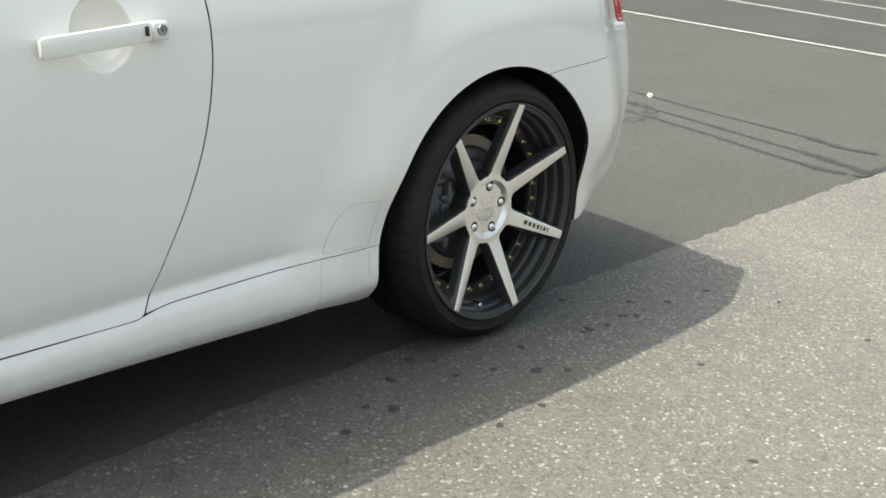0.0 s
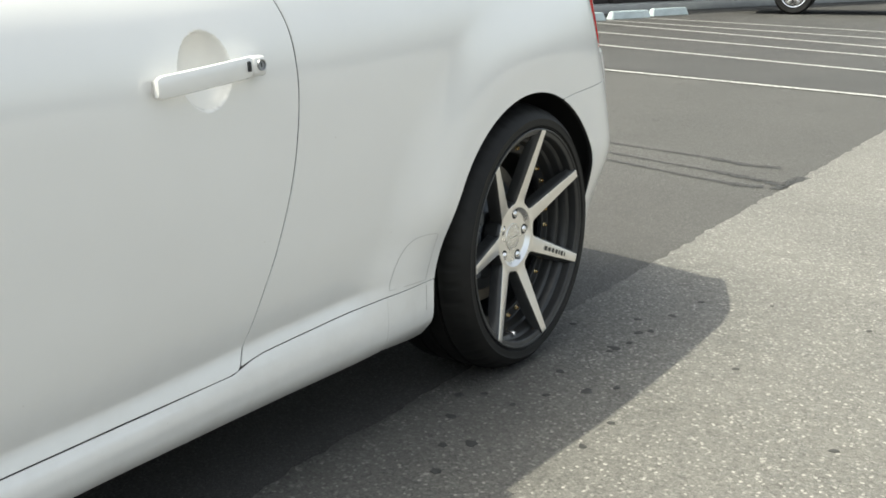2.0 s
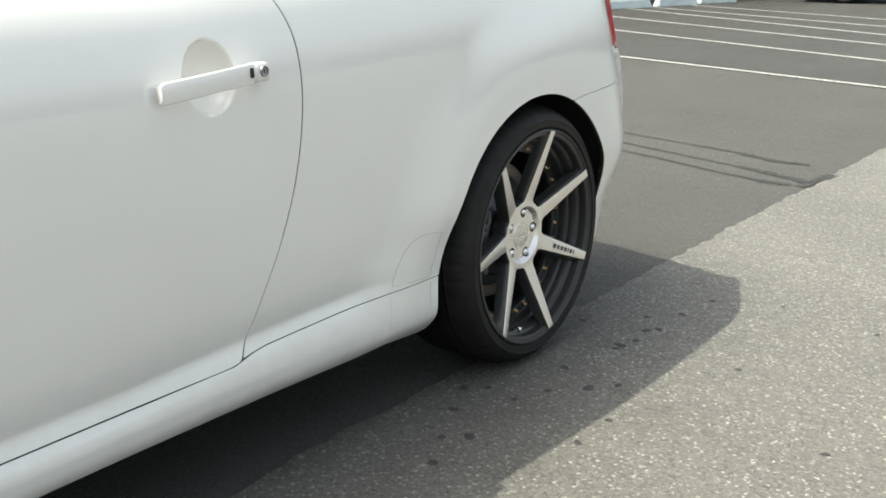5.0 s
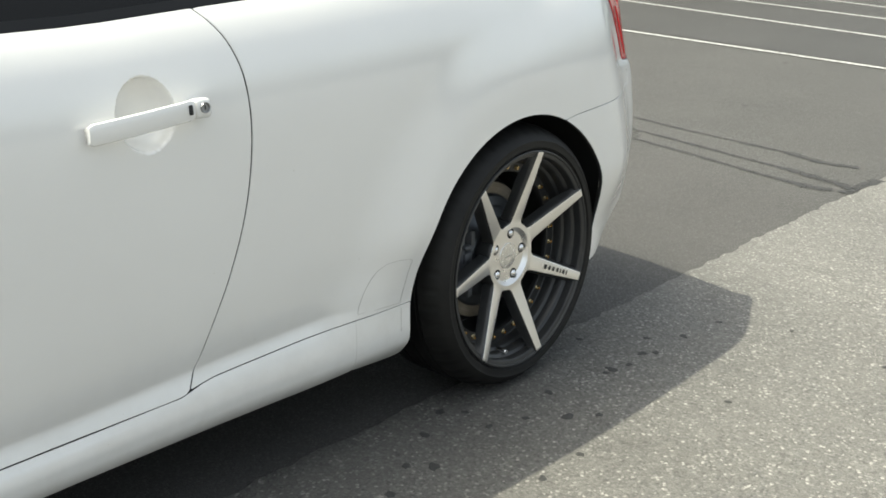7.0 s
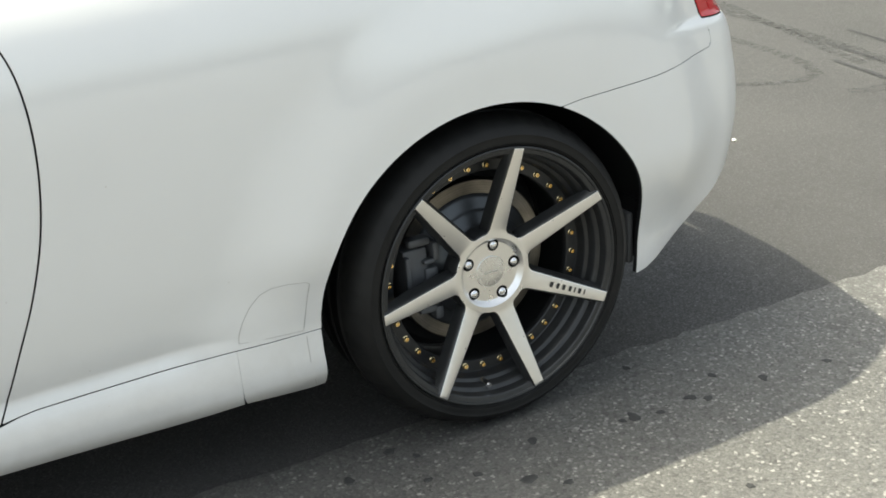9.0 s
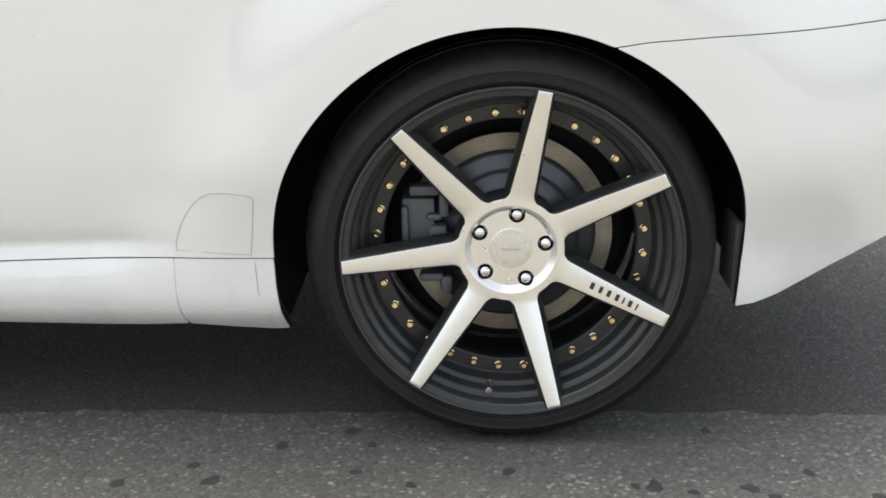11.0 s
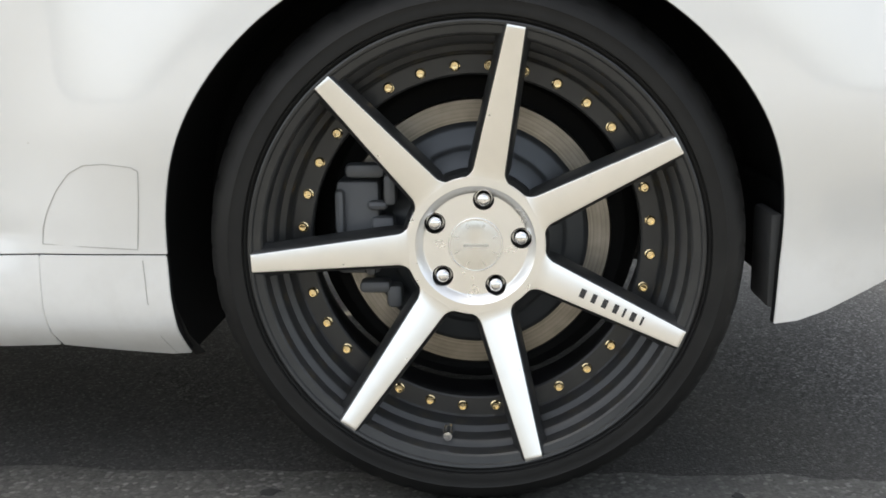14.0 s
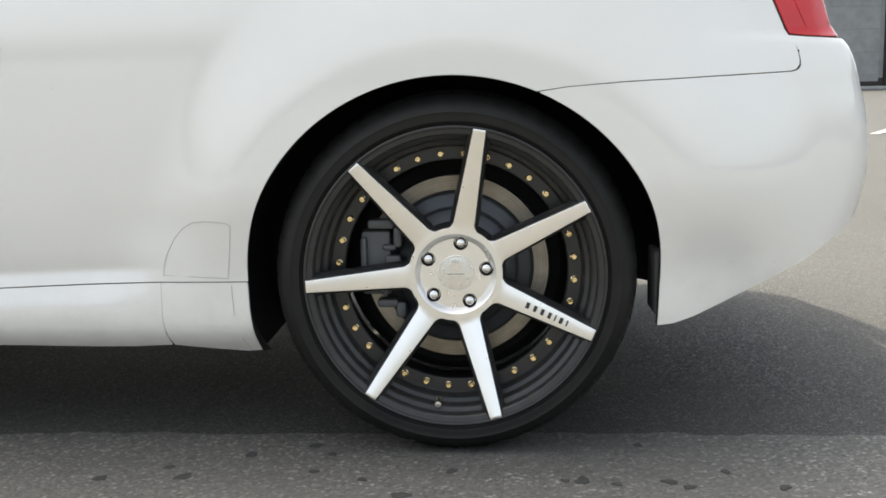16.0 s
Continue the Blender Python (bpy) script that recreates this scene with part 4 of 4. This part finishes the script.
MESH = {
    "tyre": tyre_mesh(), "barrel": barrel_mesh(), "spoke": spoke_mesh(), "hub": hub_mesh(), "cap": cap_mesh(), "bars": letter_bars(), 
    "rotor": ring_at([(0.140, 0.142), (0.140, 0.132), (0.1740, 0.132), (0.1760, 0.134), (0.1760, 0.160), (0.140, 0.160)], 96, ROTOR, "brake_disc"),
    "hat": ring_at([(0.003, 0.092), (0.060, 0.092), (0.080, 0.094), (0.086, 0.100), (0.093, 0.108), (0.110, 0.1105), (0.114, 0.116), (0.119, 0.1205), (0.138, 0.1235), (0.1450, 0.129), (0.1510, 0.142)], 72, WHEEL_GREY, "disc_hat", 50),
    "shield": ring_at([(0.003, 0.175), (0.190, 0.175), (0.200, 0.180), (0.225, 0.225)], 48, LINER, "dust_shield"),
    "bolt": ring_at([(0.0068, 0.002), (0.0068, -0.0006), (0.0056, -0.0014), (0.0054, -0.0048), (0.0046, -0.0060), (0.0036, -0.0060), (0.0030, -0.0012), (0.0010, -0.0010)], 14, GOLD, "rim_bolt"),
    "seat": mesh_of("nut_seat", lathe([(0.0132, 0.010), (0.0134, -0.0048), (0.0129, -0.0055), (0.0120, -0.0046), (0.0116, 0.015), (0.0020, 0.016)], 28), BLACK, 50),
    "nut": ring_at([(0.0094, 0.016), (0.0094, -0.0010), (0.0088, -0.0040), (0.0074, -0.0064), (0.0052, -0.0080), (0.0028, -0.0088), (0.0006, -0.0090)], 18, CHROME, "lug_nut", 40),
    "tick": mesh_of("cap_tick", block((0.005, 0.0006, 0.0009)), WORN),
    "badge": mesh_of("cap_badge", block((0.030, 0.0006, 0.0032)), WORN),
    "valve": ring_at([(0.0052, 0.006), (0.0052, -0.004), (0.0044, -0.006), (0.0044, -0.016), (0.0036, -0.0175), (0.0008, -0.0178)], 16, CHROME, "valve_stem"),
}


for k, (name, size, at) in enumerate(CALIPER_PIECES):
    MESH["caliper%d" % k] = mesh_of(name, block(size, at, 0.006), CALIPER)


def wheel(m, far=False):
    """Tyre and rim as parts of the car's wheel; m places the wheel's middle."""
    ob = new("wheel", MESH["barrel"])
    ob.parent, ob.matrix_local = car, m
    tagged(ob, "seven-spoke two-piece wheel, machined faces over gunmetal")
    made = []

    def sub(name, key, at=Matrix(), label=""):
        o = new(name, MESH[key])
        o.parent, o.matrix_local = ob, at
        made.append(tagged(o, label))

    sub("tyre", "tyre", label="black low-profile tyre")
    for k in range(7):
        sub("spoke", "spoke", round_y(TIP_ANGLE - k * 360 / 7), "machined aluminium spoke with dark flanks")
    sub("name_bars", "bars", round_y(TIP_ANGLE - 2 * 360 / 7), "black engraved marks on the spoke")
    sub("hub", "hub", label="machined aluminium hub face")
    sub("centre_cap", "cap", label="brushed round centre cap")
    for k in range(8):
        sub("cap_tick", "tick", round_y(22.5 + 45 * k, 0.0255, 0.0527), "faint grey tick")
    sub("cap_badge", "badge", Matrix.Translation((0, 0.0522, -0.001)), "faint grey badge bar")
    for k in range(5):
        a = LUG_ANGLE - 72 * k
        sub("nut_seat", "seat", round_y(a, 0.05715, 0.0600), "black nut recess")
        sub("lug_nut", "nut", round_y(a, 0.05715, 0.0580), "chrome lug nut")
    for k in range(32):
        sub("rim_bolt", "bolt", round_y(85.3 + 11.25 * k, 0.2195, 0.0805), "small gold rim bolt")
    sub("valve_stem", "valve", round_y(-98.5, 0.2430, 0.045) @ Matrix.Diagonal((1.55, 1.2, 1.55, 1)), "chrome valve stem")
    sub("brake_disc", "rotor", label="worn iron brake disc")
    sub("disc_hat", "hat", label="grey brake disc hat")
    sub("dust_shield", "shield", label="black dust shield")
    for k, (name, _, _) in enumerate(CALIPER_PIECES):
        sub(name, "caliper%d" % k, label="cast grey brake caliper" if k == 0 else "")


FLIP = Matrix.Rotation(math.pi, 4, "Z")
wheel(pose(0, 0, AXLE_Z))
wheel(pose(-WHEELBASE, 0, AXLE_Z))
wheel(pose(0, WIDTH, AXLE_Z) @ FLIP)
wheel(pose(-WHEELBASE, WIDTH, AXLE_Z) @ FLIP)


# ---- the far side of the lot ----
def wheel_stop(x, y, turn):
    """A low concrete parking stop with sloped sides."""
    bm = bmesh.new()
    w, h, l = 0.16, 0.14, 1.05
    ends = []
    for s in (-1, 1):
        ends.append([bm.verts.new(p) for p in ((s * l / 2, -w / 2, 0), (s * l / 2, w / 2, 0), (s * (l / 2 - 0.05), w / 2 - 0.035, h), (s * (l / 2 - 0.05), -w / 2 + 0.035, h))])
    bm.faces.new(ends[0])
    bm.faces.new(ends[1])
    for k in range(4):
        bm.faces.new((ends[0][k], ends[0][(k + 1) % 4], ends[1][(k + 1) % 4], ends[1][k]))
    bmesh.ops.bevel(bm, geom=bm.edges[:], offset=0.012, segments=2, affect="EDGES")
    ob = part("wheel_stop", bm, CONCRETE, None)
    ob.matrix_world = pose(x, y, 0, 0, 0, turn)
    tagged(ob, "pale blue-white painted concrete wheel stop on asphalt", "wheel stop", "wheel stops of the parking bays")


for x, y in ((14.35, 6.75), (15.6, 6.45), (16.95, 6.25)):
    wheel_stop(x, y, -17)


def low_building(name, at, turn, length, height, bays, label):
    """A wall with recessed door bays between posts, on a kerb."""
    root = tagged(new(name), label, "building")
    root.matrix_world = pose(*at, 0, 0, turn)
    bay = length / bays
    part("wall", block((length, 0.3, height), (length / 2, 0.45, height / 2), 0.01), STUCCO, root, "grey stucco wall")
    part("kerb", block((length, 0.7, 0.16), (length / 2, 0.0, 0.08), 0.02), STUCCO, root, "grey kerb along the wall")
    part("base_trim", block((length, 0.06, 0.35), (length / 2, 0.29, 0.16 + 0.175), 0.005), DARKTRIM, root, "dark base strip")
    part("roof", block((length + 0.6, 1.4, 0.25), (length / 2, 0.1, height + 0.125), 0.02), DARKTRIM, root, "dark flat roof edge")
    for k in range(bays + 1):
        part("post", block((0.28, 0.22, height), (k * bay, 0.24, height / 2), 0.015), DARKTRIM if k % 2 else PALEBLUE, root)
    for k in range(bays):
        d = part("door", block((bay - 0.7, 0.06, height - 0.9), ((k + 0.5) * bay, 0.285, 0.36 + (height - 0.9) / 2), 0.008), STUCCO if k % 3 else DARKWALL, root, "grey sheet door")
        for q in range(4):
            part("door_rib", block((bay - 0.74, 0.02, 0.05), ((k + 0.5) * bay, 0.25, 0.7 + q * (height - 1.2) / 4), 0.005), STUCCO, d)
    return root


low_building("building", (10.5, 10.1, 0), -19, 26, 3.4, 10, "low grey stucco building with pale posts behind the bays")
low_building("building", (2.0, 44.0, 0), 4, 60, 5.0, 12, "low grey building with wide doors across the lot")


def parked_suv(x, y, turn):
    root = tagged(new("parked_suv"), "silver-green off-road vehicle parked in a bay", "car")
    root.matrix_world = pose(x, y, 0, 0, 0, turn)
    # local x forward, the near side at y = 0
    bm = bmesh.new()
    side = [(0.75, 0.42), (0.72, 0.80), (0.60, 1.05), (-0.35, 1.12), (-0.80, 1.70), (-3.35, 1.74), (-3.65, 1.10), (-3.70, 0.45)]
    rows = [[bm.verts.new((px, py + (0.10 if pz > 1.2 else 0) * (1 if py < 0.5 else -1), pz)) for px, pz in side] for py in (0.0, 1.75)]
    for r in rows:
        bm.faces.new(r)
    for k in range(len(side)):
        bm.faces.new((rows[0][k], rows[0][(k + 1) % len(side)], rows[1][(k + 1) % len(side)], rows[1][k]))
    bmesh.ops.bevel(bm, geom=bm.edges[:], offset=0.05, segments=3, affect="EDGES")
    holes = bmesh.new()
    for wx in (0.0, -2.75):
        bmesh.ops.create_cone(holes, cap_ends=True, segments=32, radius1=0.44, radius2=0.44, depth=4.0, matrix=Matrix.Translation((wx, 0.9, 0.36)) @ Matrix.Rotation(radians(90), 4, "X"))
    part("body", cut(bm, holes), SILVER, root, "silver-green painted body")
    part("chassis", block((4.2, 1.3, 0.25), (-1.45, 0.87, 0.46), 0.03), BLACK, root)
    part("running_board", block((1.9, 0.16, 0.06), (-1.38, 0.02, 0.40), 0.02), BLACK, root, "dark running board")
    part("side_window", block((1.05, 0.02, 0.42), (-1.35, 0.055, 1.40), 0.006), GLASS, root)
    part("side_window", block((1.05, 0.02, 0.42), (-2.6, 0.055, 1.40), 0.006), GLASS, root)
    for wx in (0.0, -2.75):
        for wy, flip in ((0.02, 0), (1.73, 180)):
            w = part("wheel", capped(lathe([(0.19, 0.03), (0.225, 0.01), (0.23, -0.005), (0.32, -0.015), (0.355, 0.02), (0.36, 0.07), (0.36, 0.17), (0.34, 0.22), (0.19, 0.21)], 48)), RUBBER, root, "black off-road tyre")
            w.matrix_local = pose(wx, wy, 0.36, 0, 0, flip)
            rim = capped(lathe([(0.228, 0.03), (0.225, -0.004), (0.212, 0.0), (0.20, 0.045), (0.06, 0.03), (0.055, 0.0), (0.02, -0.004)], 36))
            for k in range(6):
                own = block((0.15, 0.03, 0.045), (0.125, 0.015, 0), 0.008)
                bmesh.ops.transform(own, matrix=round_y(60 * k), verts=own.verts)
                tmp = bpy.data.meshes.new("tmp")
                own.to_mesh(tmp)
                own.free()
                rim.from_mesh(tmp)
                bpy.data.meshes.remove(tmp)
            part("rim", rim, CHROME, w, "silver alloy rim")


parked_suv(18.85, 1.65, 282)
